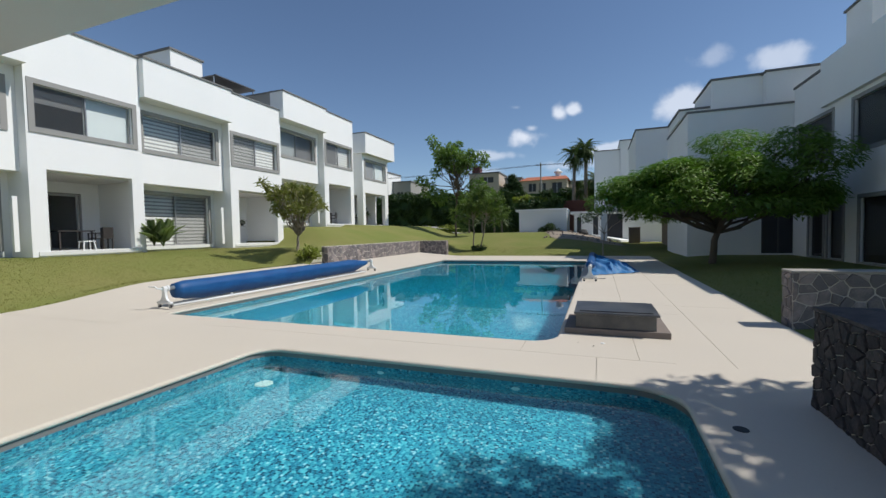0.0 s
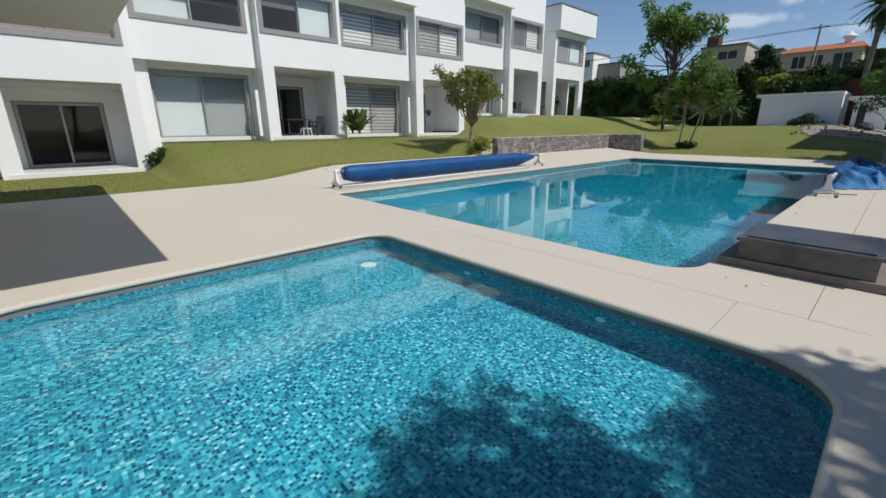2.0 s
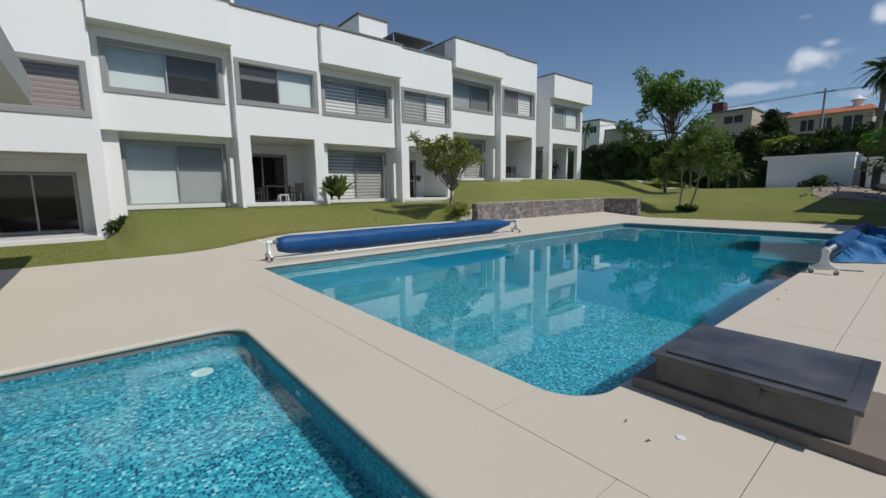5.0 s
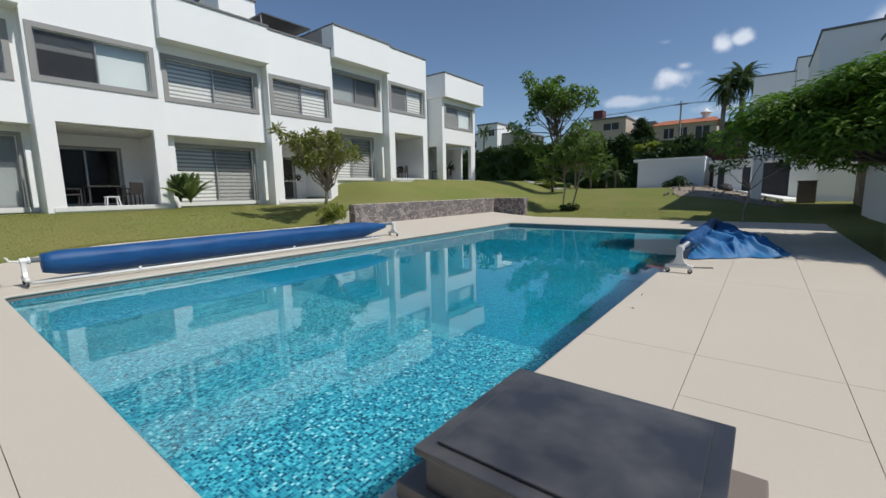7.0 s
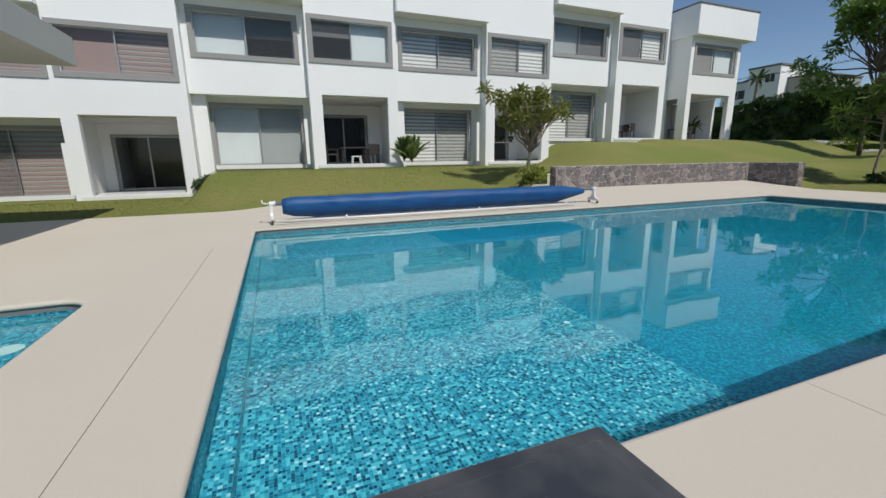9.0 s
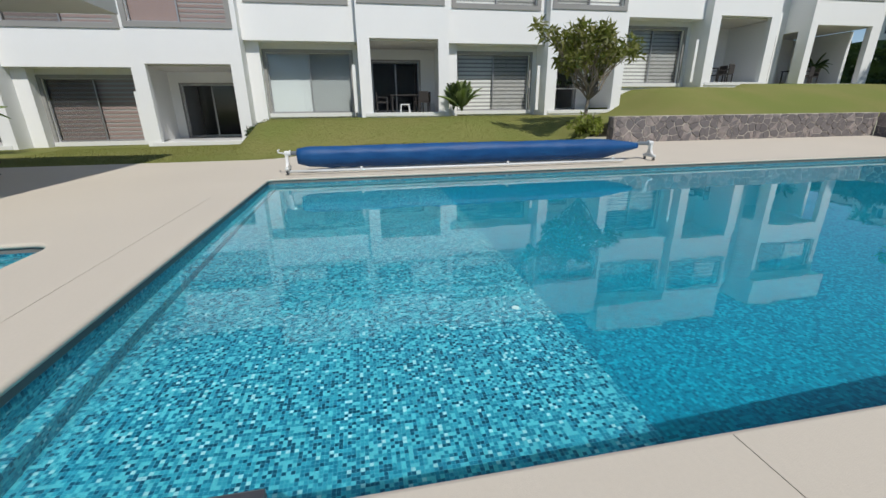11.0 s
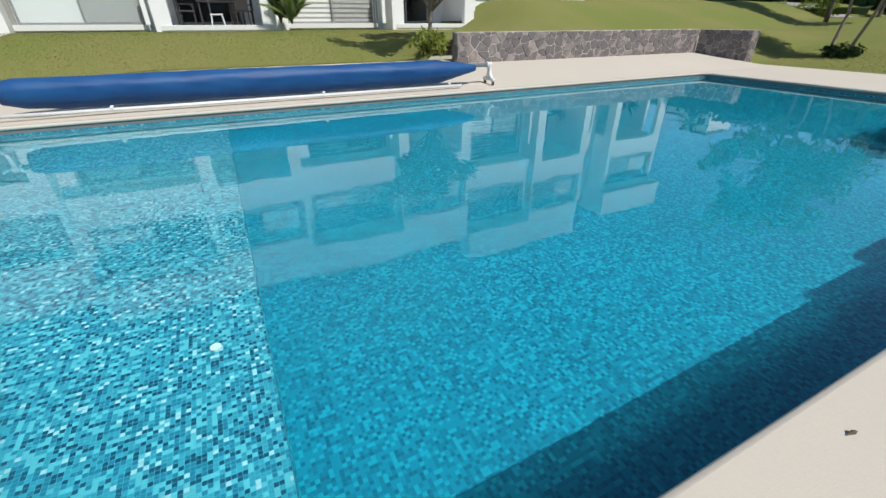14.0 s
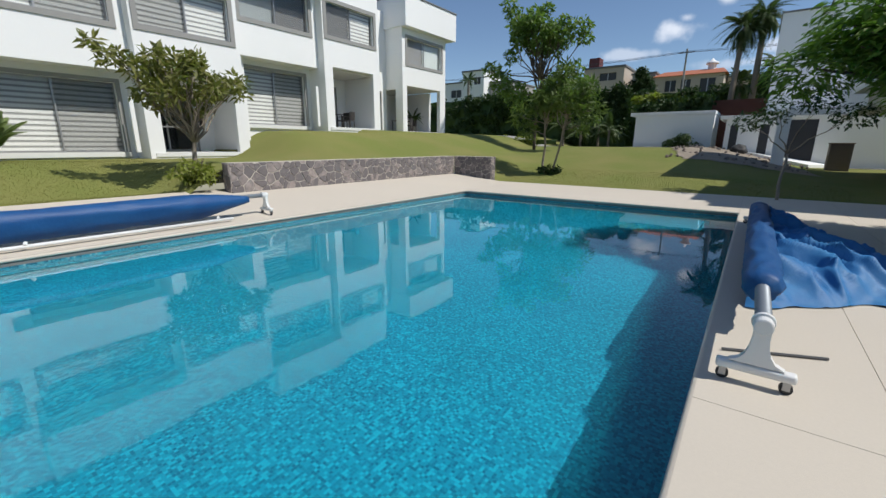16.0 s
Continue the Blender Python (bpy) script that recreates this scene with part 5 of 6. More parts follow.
tree("sapling", (3.0, 26.2, 0.0), (3.1, 27.6, 1.3), [((2.6, 27.4, 2.6), (0.5, 0.5, 0.4)), ((3.6, 27.6, 2.9), (0.6, 0.5, 0.4)), ((4.4, 27.4, 2.4), (0.6, 0.5, 0.35)), ((2.0, 27.7, 2.3), (0.5, 0.4, 0.3))], 900, 0.16, "leaf_dark", "thin sparse sapling beside the end of the deck", 12, 0.05, "bark_pale", 0.5, 0.4)
# tree beside the paddling pool, whose shade falls on it
shade = [b for b in blobs_in(8.3, 4.5, 6.2, 2.3, 3.0, 0.9, 60, 0.6, 14, 0.0) if b[0][0] > 3.9 + 0.49 * (b[0][1] - 0.73) and b[0][1] - 0.17 * b[0][2] < 5.3 and b[0][0] - 0.74 * b[0][2] > (2.5 if b[0][1] - 0.17 * b[0][2] < 3.7 else 3.7)]
shade += [((4.15 + 0.45 * (k % 3) + 0.74 * 6.2, 1.3 + 0.55 * (k // 3) + 0.17 * 6.2, 6.2), (0.45, 0.45, 0.3)) for k in range(9)]
shade += [((9.6, 4.6, 5.6), (0.8, 0.9, 0.5)), ((10.4, 3.6, 5.9), (0.9, 0.9, 0.5)), ((9.3, 5.9, 5.9), (0.7, 0.7, 0.4)), ((10.3, 5.4, 6.0), (0.7, 0.8, 0.4))]
tree("shade_tree", (9.0, 3.4, 0.1), (8.7, 3.6, 3.6), shade, 11500, 0.26, "leaf", "broad shade tree beside the paddling pool", 14, 0.16, "bark", 0.5, 0.45)


def frond_mesh(length, droop, width, n=14, leaflets=32, mat="palm"):
    """A palm frond along +x: rib and narrow leaflets that hang from both sides."""
    bm = bmesh.new()
    pts = [Vector((length * u * (1 - 0.22 * u * droop), 0, length * (0.35 * u - droop * 0.62 * u * u))) for u in [i / n for i in range(n + 1)]]
    tube(bm, pts, [0.02 * (1 - 0.8 * i / n) for i in range(n + 1)], 4)
    for k in range(leaflets):
        u = 0.15 + 0.83 * k / leaflets
        f = u * n
        i = min(n - 1, int(f))
        p = pts[i].lerp(pts[i + 1], f - i)
        d = (pts[i + 1] - pts[i]).normalized()
        w = width * math.sin(math.pi * min(1, 0.15 + u * 0.85)) ** 0.6
        for sgn in (-1, 1):
            out = Vector((0, sgn, 0)) * 0.85 + d * 0.6 + Vector((0, 0, -0.45))
            out.normalize()
            e = p + out * w
            q = d * 0.022
            bm.faces.new([bm.verts.new(v) for v in (p - q, p + q, p.lerp(e, 0.6) + q * 0.8 + Vector((0, 0, 0.02)), e)])
    me = bpy.data.meshes.new("frond")
    bm.to_mesh(me)
    bm.free()
    me.materials.append(M[mat])
    return me


def palm(name, at, height, fronds, length, droop, label, seed, r=0.14, width=0.45, lean=0.0, group="", tilt=(-25, 55), mat="palm"):
    rng = random.Random(seed)
    gz = ground_z(at[0], at[1])
    height, at = height + at[2] - gz, (at[0], at[1], gz)
    root = thing(name, at, label, "palm", group)
    if height > 0.3:
        bm = bmesh.new()
        n = 14
        tube(bm, [(lean * (i / n) ** 2, 0, -0.2 + (height + 0.2) * i / n) for i in range(n + 1)], [r * (1.25 - 0.4 * i / n) * (1 + 0.05 * (i % 2)) for i in range(n + 1)], 9)
        part("trunk", bm, M["bark_pale"], root)
    me = [frond_mesh(length, droop, width, mat=mat), frond_mesh(length * 0.85, droop * 1.5, width, mat=mat), frond_mesh(length * 0.9, droop * 0.5, width, mat=mat)]
    for k in range(fronds):
        o = new("frond", me[k % 3])
        o.parent = root
        o.matrix_local = pose(lean, 0, height, 0, -rng.uniform(*tilt), k * 360 / fronds * 2.4 + rng.uniform(-12, 12))
    return root


palm("fan_palm", (-0.1, 54, 1.4), 9.3, 76, 2.5, 1.7, "tall palm with a shaggy drooping crown behind the wall", 21, 0.2, tilt=(-85, 70), lean=0.2, width=0.5)
palm("fan_palm", (1.35, 54.6, 1.4), 10.0, 70, 2.4, 1.6, "tall palm with drooping fronds behind the boundary wall", 22, 0.22, tilt=(-80, 70), width=0.5)
palm("fan_palm", (2.7, 54.2, 1.4), 6.4, 44, 2.2, 1.5, "shorter palm with drooping fronds behind the boundary wall", 25, 0.22, tilt=(-60, 70), width=0.5)
palm("fan_palm", (0.4, 55.2, 1.4), 5.2, 40, 2.2, 1.5, "low palm with drooping fronds behind the boundary wall", 26, 0.2, tilt=(-60, 70), width=0.5)
palm("areca_palm", (-14.35, 12.75, 1.0), 0.22, 18, 1.45, 0.75, "bushy garden palm against the white house wall", 23, 0.05, 0.26, tilt=(35, 88), mat="palm_light")
palm("areca_palm", (-14.4, 12.4, 1.0), 0.25, 12, 1.3, 0.7, "bushy garden palm against the white house wall", 27, 0.05, 0.24, tilt=(50, 90), mat="palm")
palm("areca_palm", (-12.4, -3.6, 0.1), 1.2, 20, 1.5, 0.9, "sunlit garden palm on the lawn behind the pavilion", 24, 0.08, 0.26, tilt=(0, 75), mat="palm_light")
for k, (px, py) in enumerate(((-9.5, 45.8), (-8.2, 46.2), (-7.2, 45.6), (-11.2, 46.4))):
    palm("garden_palm", (px, py, 1.5), 1.2 + 0.3 * (k % 2), 16, 2.2, 1.1, "bushy garden palm with arching fronds before the hedge", 30 + k, 0.09, 0.4, group="palms before the hedge")
palm("date_palm", (-36.5, 70, 6), 5.5, 20, 2.0, 1.1, "dark palm on the far hill", 35, 0.2)


def hedge(x0, x1, y0, y1, z0, z1, n, label, seed, mat="leaf_dark", leaf=0.34):
    root = thing("hedge", ((x0 + x1) / 2, (y0 + y1) / 2, z0), label, "hedge")
    inv = Matrix.Translation(root.location).inverted()
    bm = bmesh.new()
    bmesh.ops.create_grid(bm, x_segments=60, y_segments=10, size=0.5)
    for v in bm.verts:
        X = x0 + (v.co.x + 0.5) * (x1 - x0)
        Z = z0 + (v.co.y + 0.5) * (z1 - z0)
        Z2 = Z + (0.25 * noise.noise(Vector((X * 0.9, Z, 3))) if v.co.y > 0.4 else 0)
        v.co = (X, y0 + 0.3 + 0.25 * noise.noise(Vector((X, 0, Z))) + (0.25 if v.co.y > 0.4 else 0), Z2)
    o = part("hedge_core", bm, M["leaf_dark"], root)
    o.matrix_parent_inverse = inv
    rg = random.Random(seed)
    bl = []
    w = x1 - x0
    for k in range(int(w * (z1 - z0) * 1.4)):
        r = rg.uniform(0.35, 0.7)
        bl.append(((rg.uniform(x0, x1), y0 + 0.2 + rg.uniform(-0.1, 0.3), rg.uniform(z0 + 0.2, z1 - 0.2)), (r, r * 0.6, r)))
    for k in range(int(w * 1.3)):
        r = rg.uniform(0.25, 0.5)
        bl.append(((rg.uniform(x0, x1), y0 + 0.5, z1 + rg.uniform(-0.15, 0.2)), (r, r, r)))
    leaf_cloud("foliage", bl, n, leaf, M[mat], root, seed, inv, 0.2, 0.5)
    return root


hedge(-24, -7.0, 50, 51.5, 1.3, 6.1, 14000, "tall dense dark green hedge along the boundary", 41)
hedge(-7.2, -1.0, 50.5, 52, 1.3, 5.0, 4000, "dark green hedge behind the white outbuilding", 42)
hedge(-45, 9, 67, 68.5, 4.0, 7.5, 14000, "dark scrub and trees below the distant houses", 45, leaf=0.5)
hedge(-40, -24, 50, 51.5, 2.0, 6.2, 5000, "tall dark hedge behind the end house", 43)
hedge(-14.5, -9.6, 40.6, 41.1, 1.6, 1.95, 1800, "low clipped yellow-green border hedge", 44, "leaf_yellow", 0.12)


def shrub(name, at, r, n, mat, label, seed, leaf=0.14):
    root = thing(name, at, label, "shrub")
    inv = Matrix.Translation(root.location).inverted()
    bm = bmesh.new()
    rg = random.Random(seed)
    for _ in range(9):
        e = (at[0] + rg.uniform(-r, r) * 0.7, at[1] + rg.uniform(-r, r) * 0.7, at[2] + r * rg.uniform(0.6, 1.2))
        branch_to(bm, (at[0], at[1], at[2] - 0.05), e, 0.02, 0.006, rg, n=3)
    o = part("stems", bm, M["bark"], root)
    o.matrix_parent_inverse = inv
    leaf_cloud("foliage", blobs_in(at[0], at[1], at[2] + r * 0.55, r, r, r * 0.5, 10, r * 0.4, seed, 0.1), n, leaf, M[mat], root, seed, inv, 0.35, 0.45)


shrub("shrub", (-9.3, 15.7, ground_z(-9.3, 15.7)), 0.5, 900, "leaf_yellow", "low yellow-green shrub beside the stone wall", 51)
shrub("shrub", (-14.35, 4.5, 0.35), 0.42, 700, "leaf_dark", "dark shrub at the house corner", 52)
shrub("shrub", (-5.4, 29.6, 0.1), 0.45, 800, "leaf_dark", "low round shrub at the foot of the slender trees", 53)
shrub("shrub", (-1.8, 43.2, 1.1), 0.95, 1600, "leaf_dark", "rounded shrub in front of the white outbuilding", 54, 0.2)
tree("garden_tree", (-3.9, 53.5, 1.5), (-4.0, 53.5, 3.2), blobs_in(-5.6, 54, 5.3, 2.3, 1.4, 0.6, 16, 0.6, 61), 4200, 0.34, "leaf_yellow", "yellow-green tree behind the white outbuilding", 61, 0.16)
tree("garden_tree", (-20, 60, 3), (-20, 60, 5.0), blobs_in(-19, 60, 6.0, 3.5, 2.0, 0.8, 24, 1.1, 62), 7000, 0.42, "leaf_dark", "dark broad tree above the hedge", 62, 0.2)
tree("garden_tree", (-13.0, 74, 6), (-12.2, 74, 8), blobs_in(-11.3, 74, 9.9, 1.1, 1.2, 1.5, 12, 0.7, 63), 4800, 0.4, "leaf_dark", "dark round tree between the distant houses", 63, 0.2)
tree("garden_tree", (-30, 66, 4), (-30, 66, 7.5), blobs_in(-29, 66, 7.2, 5.0, 2.0, 0.9, 22, 1.3, 64), 6000, 0.45, "leaf_dark", "dark broad tree on the hill", 64, 0.22)
tree("garden_tree", (3.8, 60, 3), (3.8, 60, 5.5), blobs_in(3.6, 60, 6.5, 2.8, 1.6, 2.0, 20, 0.9, 65), 5200, 0.36, "leaf_dark", "dark tree beside the tall palms", 65, 0.2)

# ---- pool cover reels ----
def reel_stand(root, y, sgn, x=0.0, z=0.42, crank=False):
    def add(nm, bm, mat, lab="", smooth=False):
        return part(nm, bm, mat, root, lab, smooth)

    bm = bmesh.new()
    half = [(0.048, z - 0.02), (0.046, 0.34), (0.052, 0.28), (0.066, 0.225), (0.095, 0.18), (0.15, 0.151)]
    prof = [(x + a, b) for a, b in half] + [(x - a, b) for a, b in half[::-1]]
    front = [bm.verts.new((a, y - 0.028, b)) for a, b in prof]
    back = [bm.verts.new((a, y + 0.028, b)) for a, b in prof]
    bm.faces.new(front)
    bm.faces.new(back[::-1])
    for i in range(len(prof)):
        j = (i + 1) % len(prof)
        bm.faces.new((front[j], front[i], back[i], back[j]))
    add("upright", bm, M["plastic"], "white plastic stand upright")
    bm = bmesh.new()
    box(bm, x - 0.215, x + 0.215, y - 0.036, y + 0.036, 0.085, 0.145, 0.018)
    add("foot_bar", bm, M["plastic"], "white plastic foot bar", True)
    for wx in (-0.17, 0.17):
        bm = bmesh.new()
        tube(bm, [(x + wx, y - 0.016, 0.037), (x + wx, y + 0.016, 0.037)], 0.037, 16)
        w = add("castor", bm, M["rubber"], "small black castor wheel")
        part("castor_fork", boxes([(x + wx - 0.02, x + wx + 0.02, y - 0.026, y + 0.026, 0.030, 0.088)]), M["alu"], w)
    bm = bmesh.new()
    tube(bm, [(x, y - 0.042 * sgn, z), (x, y - 0.038 * sgn, z), (x, y + 0.03 * sgn, z), (x, y + 0.034 * sgn, z), (x, y + 0.05 * sgn, z), (x, y + 0.054 * sgn, z), (x, y + 0.085 * sgn, z), (x, y + 0.09 * sgn, z)], [0.046, 0.054, 0.056, 0.047, 0.047, 0.064, 0.066, 0.05], 20)
    add("bearing", bm, M["plastic"], "white round bearing collar")
    if crank:
        bm = bmesh.new()
        tube(bm, [(x, y - sgn * 0.05, z), (x, y - sgn * 0.16, z + 0.02), (x - 0.02, y - sgn * 0.18, z + 0.06), (x - 0.22, y - sgn * 0.18, z + 0.06)], 0.016, 8)
        add("crank_handle", bm, M["plastic"])


def rolled_cover(root, y0, y1, r, z, seed, x=0.0, crumple=0.0, droop=0.16):
    """Cover wound in folds round the tube, with an uneven outline and a loose lower edge."""
    bm = bmesh.new()
    n, m = 70, 40
    rows = []
    for i in range(n + 1):
        u = i / n
        y = y0 + (y1 - y0) * u
        k = min(1, 0.78 + 8 * u) * min(1, 0.4 + (1 - u) * 5.0)
        row = []
        for j in range(m):
            a = j * math.tau / m
            rr = r * k * (1 + 0.05 * noise.noise(Vector((math.cos(a) * 2.5, math.sin(a) * 2.5, y * 0.8 + seed))) + 0.022 * math.sin(a * 3 + y * 1.1) + 0.012 * noise.noise(Vector((a * 3, y * 7, seed))))
            rr *= 1 + crumple * (0.9 - 2.4 * abs(noise.noise(Vector((a * 1.1 + y * 1.3, y * 2.1, seed + 4)))))
            sag = droop * (max(0, -math.sin(a)) ** 1.5) * r * min(1, 8 * u + 0.3, 9 * (1 - u))
            row.append(bm.verts.new((x + rr * math.cos(a) * 1.04, y, z + rr * math.sin(a) - sag)))
        rows.append(row)
    for p, q in zip(rows, rows[1:]):
        for j in range(m):
            k = (j + 1) % m
            bm.faces.new((p[j], p[k], q[k], q[j]))
    bm.faces.new(rows[0][::-1])
    bm.faces.new(rows[-1])
    return part("rolled_cover", bm, M["cover"], root, "blue bubble cover wound in folds", True)


r1 = thing("cover_reel", (-6.1, 6.92, 0.035), "white wheeled reel with rolled blue cover on pool edge", "pool cover reel", "pool cover reels")
reel_stand(r1, 0.0, 1, crank=True)
reel_stand(r1, 8.75, -1)
bm = bmesh.new()
tube(bm, [(0, 0.03, 0.42), (0, 8.72, 0.42)], 0.045, 14)
part("tube", bm, M["tube"], r1, "grey metal reel tube", True)
rolled_cover(r1, 0.22, 8.35, 0.18, 0.37, 1, crumple=0.05, droop=0.55)
bm = bmesh.new()
tube(bm, [(0.20, 0.05, 0.06), (0.21, 2.4, 0.05), (0.22, 7.9, 0.05)], 0.028, 10)
part("edge_bar", bm, M["plastic"], r1, "white plastic edge bar of the cover", True)
for yy in (1.55, 4.9, 7.6):
    bm = bmesh.new()
    tube(bm, [(0.22, yy, 0.075), (0.21, yy + 0.02, 0.12)], [0.03, 0.022], 8)
    part("clip", bm, M["plastic"], r1)

r2 = thing("cover_reel", (2.52, 13.94, 0), "white wheeled reel with half-unrolled blue cover beside pool", "pool cover reel", "pool cover reels")
reel_stand(r2, 0.0, 1)
reel_stand(r2, 7.2, -1)
bm = bmesh.new()
tube(bm, [(0, 0.03, 0.42), (0, 7.15, 0.42)], 0.05, 16)
part("tube", bm, M["tube"], r2, "grey metal reel tube", True)
bm = bmesh.new()
tube(bm, [(-0.19, 0.45, 0.014), (0.13, 0.59, 0.014), (0.45, 0.73, 0.014)], 0.011, 6)
part("loose_rod", bm, M["alu_dark"], r2)
rolled_cover(r2, 0.86, 7.0, 0.125, 0.42, 5, crumple=0.20)


def cover_heap():
    """Crumpled cover spread from the reel over the deck in folds."""
    bm = bmesh.new()
    nu, nv = 100, 170
    grid = []
    for i in range(nu + 1):
        row = []
        for j in range(nv + 1):
            u, v = i / nu, j / nv
            x = 2.45 + 1.55 * u * (0.98 - 0.3 * v + 0.18 * math.sin(math.pi * min(1, v * 1.6)) + 0.10 * noise.noise(Vector((v * 5, 1, 0))))
            y = 15.55 + 5.4 * v + 0.22 * noise.noise(Vector((u * 4, v * 3, 7))) + 1.1 * u * (1 - 1.5 * v)
            hump = 0.36 * (1 - u) ** 1.2 + 0.16 * math.exp(-((u - 0.45) / 0.25) ** 2) * (0.6 + 0.4 * math.sin(v * 9))
            edge = min(1, 7 * min(v, 1 - v), 5 * (1 - u))
            n1 = noise.noise(Vector((x * 1.6, y * 1.1, 0.3)))
            n2 = noise.noise(Vector((x * 2.4, y * 2.0, 5.3)))
            along, across = 0.88 * x - 0.47 * y, 0.47 * x + 0.88 * y
            ridge = 1 - abs(noise.noise(Vector((across * 2.3 + 0.8 * n1, along * 0.7 + 0.5 * n2, 2.0)))) * 3.0
            ridge2 = 1 - abs(noise.noise(Vector((across * 5.2 + 1.4 * n2, along * 1.9 + n1, 9.0)))) * 3.0
            ridge3 = 1 - abs(noise.noise(Vector((x * 6.5 + y * 3.0 + 2 * n2, y * 5.5 - x * 2, 4.0)))) * 3.0
            z = edge * (hump * (0.8 + 0.3 * n1) + 0.17 * max(0, ridge) + 0.06 * max(0, ridge2) + 0.012 * max(0, ridge3)) + 0.012 + 0.012 * max(0, ridge2)
            row.append(bm.verts.new((x - 2.52, y - 13.94, max(0.012, z))))
        grid.append(row)
    for i in range(nu):
        for j in range(nv):
            bm.faces.new((grid[i][j], grid[i + 1][j], grid[i + 1][j + 1], grid[i][j + 1]))
    return part("loose_cover", bm, M["cover_pale"], r2, "crumpled blue cover lying in folds on the deck", True)


cover_heap()

# ---- equipment hatch ----
hatch = thing("equipment_hatch", (3.0, 7.6, 0), "low grey box with weathered black lid at pool corner", "hatch")
part("curb", boxes([(-0.72, 0.72, -0.44, 0.62, 0.0, 0.09)], 0.01), M["curb"], hatch, "brown-grey concrete curb")
part("box_side", boxes([(-0.56, 0.54, -0.40, 0.56, 0.09, 0.30)], 0.006), M["lid"], hatch, "black sheet box sides")
bm = boxes([(-0.58, 0.58, -0.46, 0.58, 0.30, 0.335)], 0.008)
part("lid_rim", bm, M["lid"], hatch, "black overhanging lid rim")
bm = boxes([(-0.50, 0.50, -0.38, 0.50, 0.335, 0.352)], 0.006)
part("lid", bm, M["lid"], hatch, "stained black sheet lid")
part("clasp", boxes([(0.05, 0.11, -0.475, -0.455, 0.22, 0.31)]), M["alu_dark"], hatch)

# ---- stone walls ----
stone_wall("retaining_wall", -8.98, -8.63, 16.22, 26.4, -0.05, 1.04, [("x", -8.63, 1, 16.22, 26.38), ("y", 16.22, -1, -8.98, -8.63)], "low retaining wall of irregular volcanic stones along the lawn", 71, size=0.25)
stone_wall("retaining_wall_return", -8.62, -6.7, 26.42, 26.75, -0.05, 1.04, [("y", 26.42, -1, -8.62, -6.7), ("x", -6.7, 1, 26.42, 26.75)], "short return of the volcanic stone retaining wall", 72, size=0.25)
stone_wall("planter_wall", 5.56, 8.4, 8.5, 8.85, -0.05, 0.84, [("y", 8.5, -1, 5.56, 8.4), ("x", 5.56, -1, 8.5, 8.85)], "volcanic stone planter wall with a pale cap", 73, cap=0.035, size=0.22)
# stones and cap are coloured darker to deepen the tree's shade
stone_wall("planter_wall_near", 4.51, 4.93, 3.0, 5.12, -0.05, 0.83, [("x", 4.51, -1, 3.0, 5.12), ("y", 5.12, 1, 4.51, 4.93)], "layered stone wall coloured darker for the shade of a tree", 74, cap=0.035, size=0.12, look_of="stone_shaded")

# ---- patios ----
def stool(x, y, z):
    root = thing("plastic_stool", (x, y, z), "small white plastic stool on the patio", "stool")
    part("seat", boxes([(-0.17, 0.17, -0.2, 0.2, 0.30, 0.34)], 0.012), M["plastic"], root)
    for a in (-1, 1):
        for b in (-1, 1):
            bm = bmesh.new()
            tube(bm, [(a * 0.13, b * 0.16, 0.31), (a * 0.17, b * 0.2, 0)], 0.022, 6)
            part("leg", bm, M["plastic"], root)


stool(-15.2, 10.45, 1.176)


def chair(x, y, z, rz):
    root = thing("patio_chair", (x, y, z), "dark patio armchair by the table", "chair", "patio chairs")
    part("seat", boxes([(-0.24, 0.24, -0.24, 0.24, 0.40, 0.45)], 0.01), M["furn"], root)
    part("backrest", boxes([(-0.26, -0.22, -0.24, 0.24, 0.45, 0.86)], 0.01), M["furn"], root)
    for a in (-0.22, 0.22):
        for b in (-0.22, 0.22):
            part("leg", boxes([(a - 0.02, a + 0.02, b - 0.02, b + 0.02, 0, 0.40)]), M["furn"], root)
        part("armrest", boxes([(-0.22, 0.24, a - 0.02, a + 0.02, 0.62, 0.65), (0.2, 0.24, a - 0.02, a + 0.02, 0.45, 0.62)]), M["furn"], root)
    root.rotation_euler = (0, 0, radians(rz))
    return root


def table(x, y, z):
    root = thing("patio_table", (x, y, z), "small dark patio table", "table", "patio tables")
    part("tabletop", boxes([(-0.45, 0.45, -0.6, 0.6, 0.70, 0.74)], 0.008), M["furn"], root)
    for a in (-0.38, 0.38):
        for b in (-0.52, 0.52):
            part("leg", boxes([(a - 0.025, a + 0.025, b - 0.025, b + 0.025, 0, 0.70)]), M["furn"], root)


for cy, bz in ((10.6, 1.176), (25.8, 2.356)):
    table(-16.3, cy - 0.1, bz)
    chair(-16.3, cy + 0.85, bz, -90)
    chair(-16.3, cy - 1.05, bz, 90)
    chair(-15.6, cy + 0.6, bz, 200)


table(-17.4, 32.7, 2.36)
chair(-17.4, 33.7, 2.36, -90)
chair(-16.6, 32.4, 2.36, 200)
palm("potted_palm", (-17.9, 34.4, 2.36), 0.9, 16, 1.1, 1.0, "dark potted palm on the shaded terrace", 28, 0.06, 0.26, tilt=(10, 80))


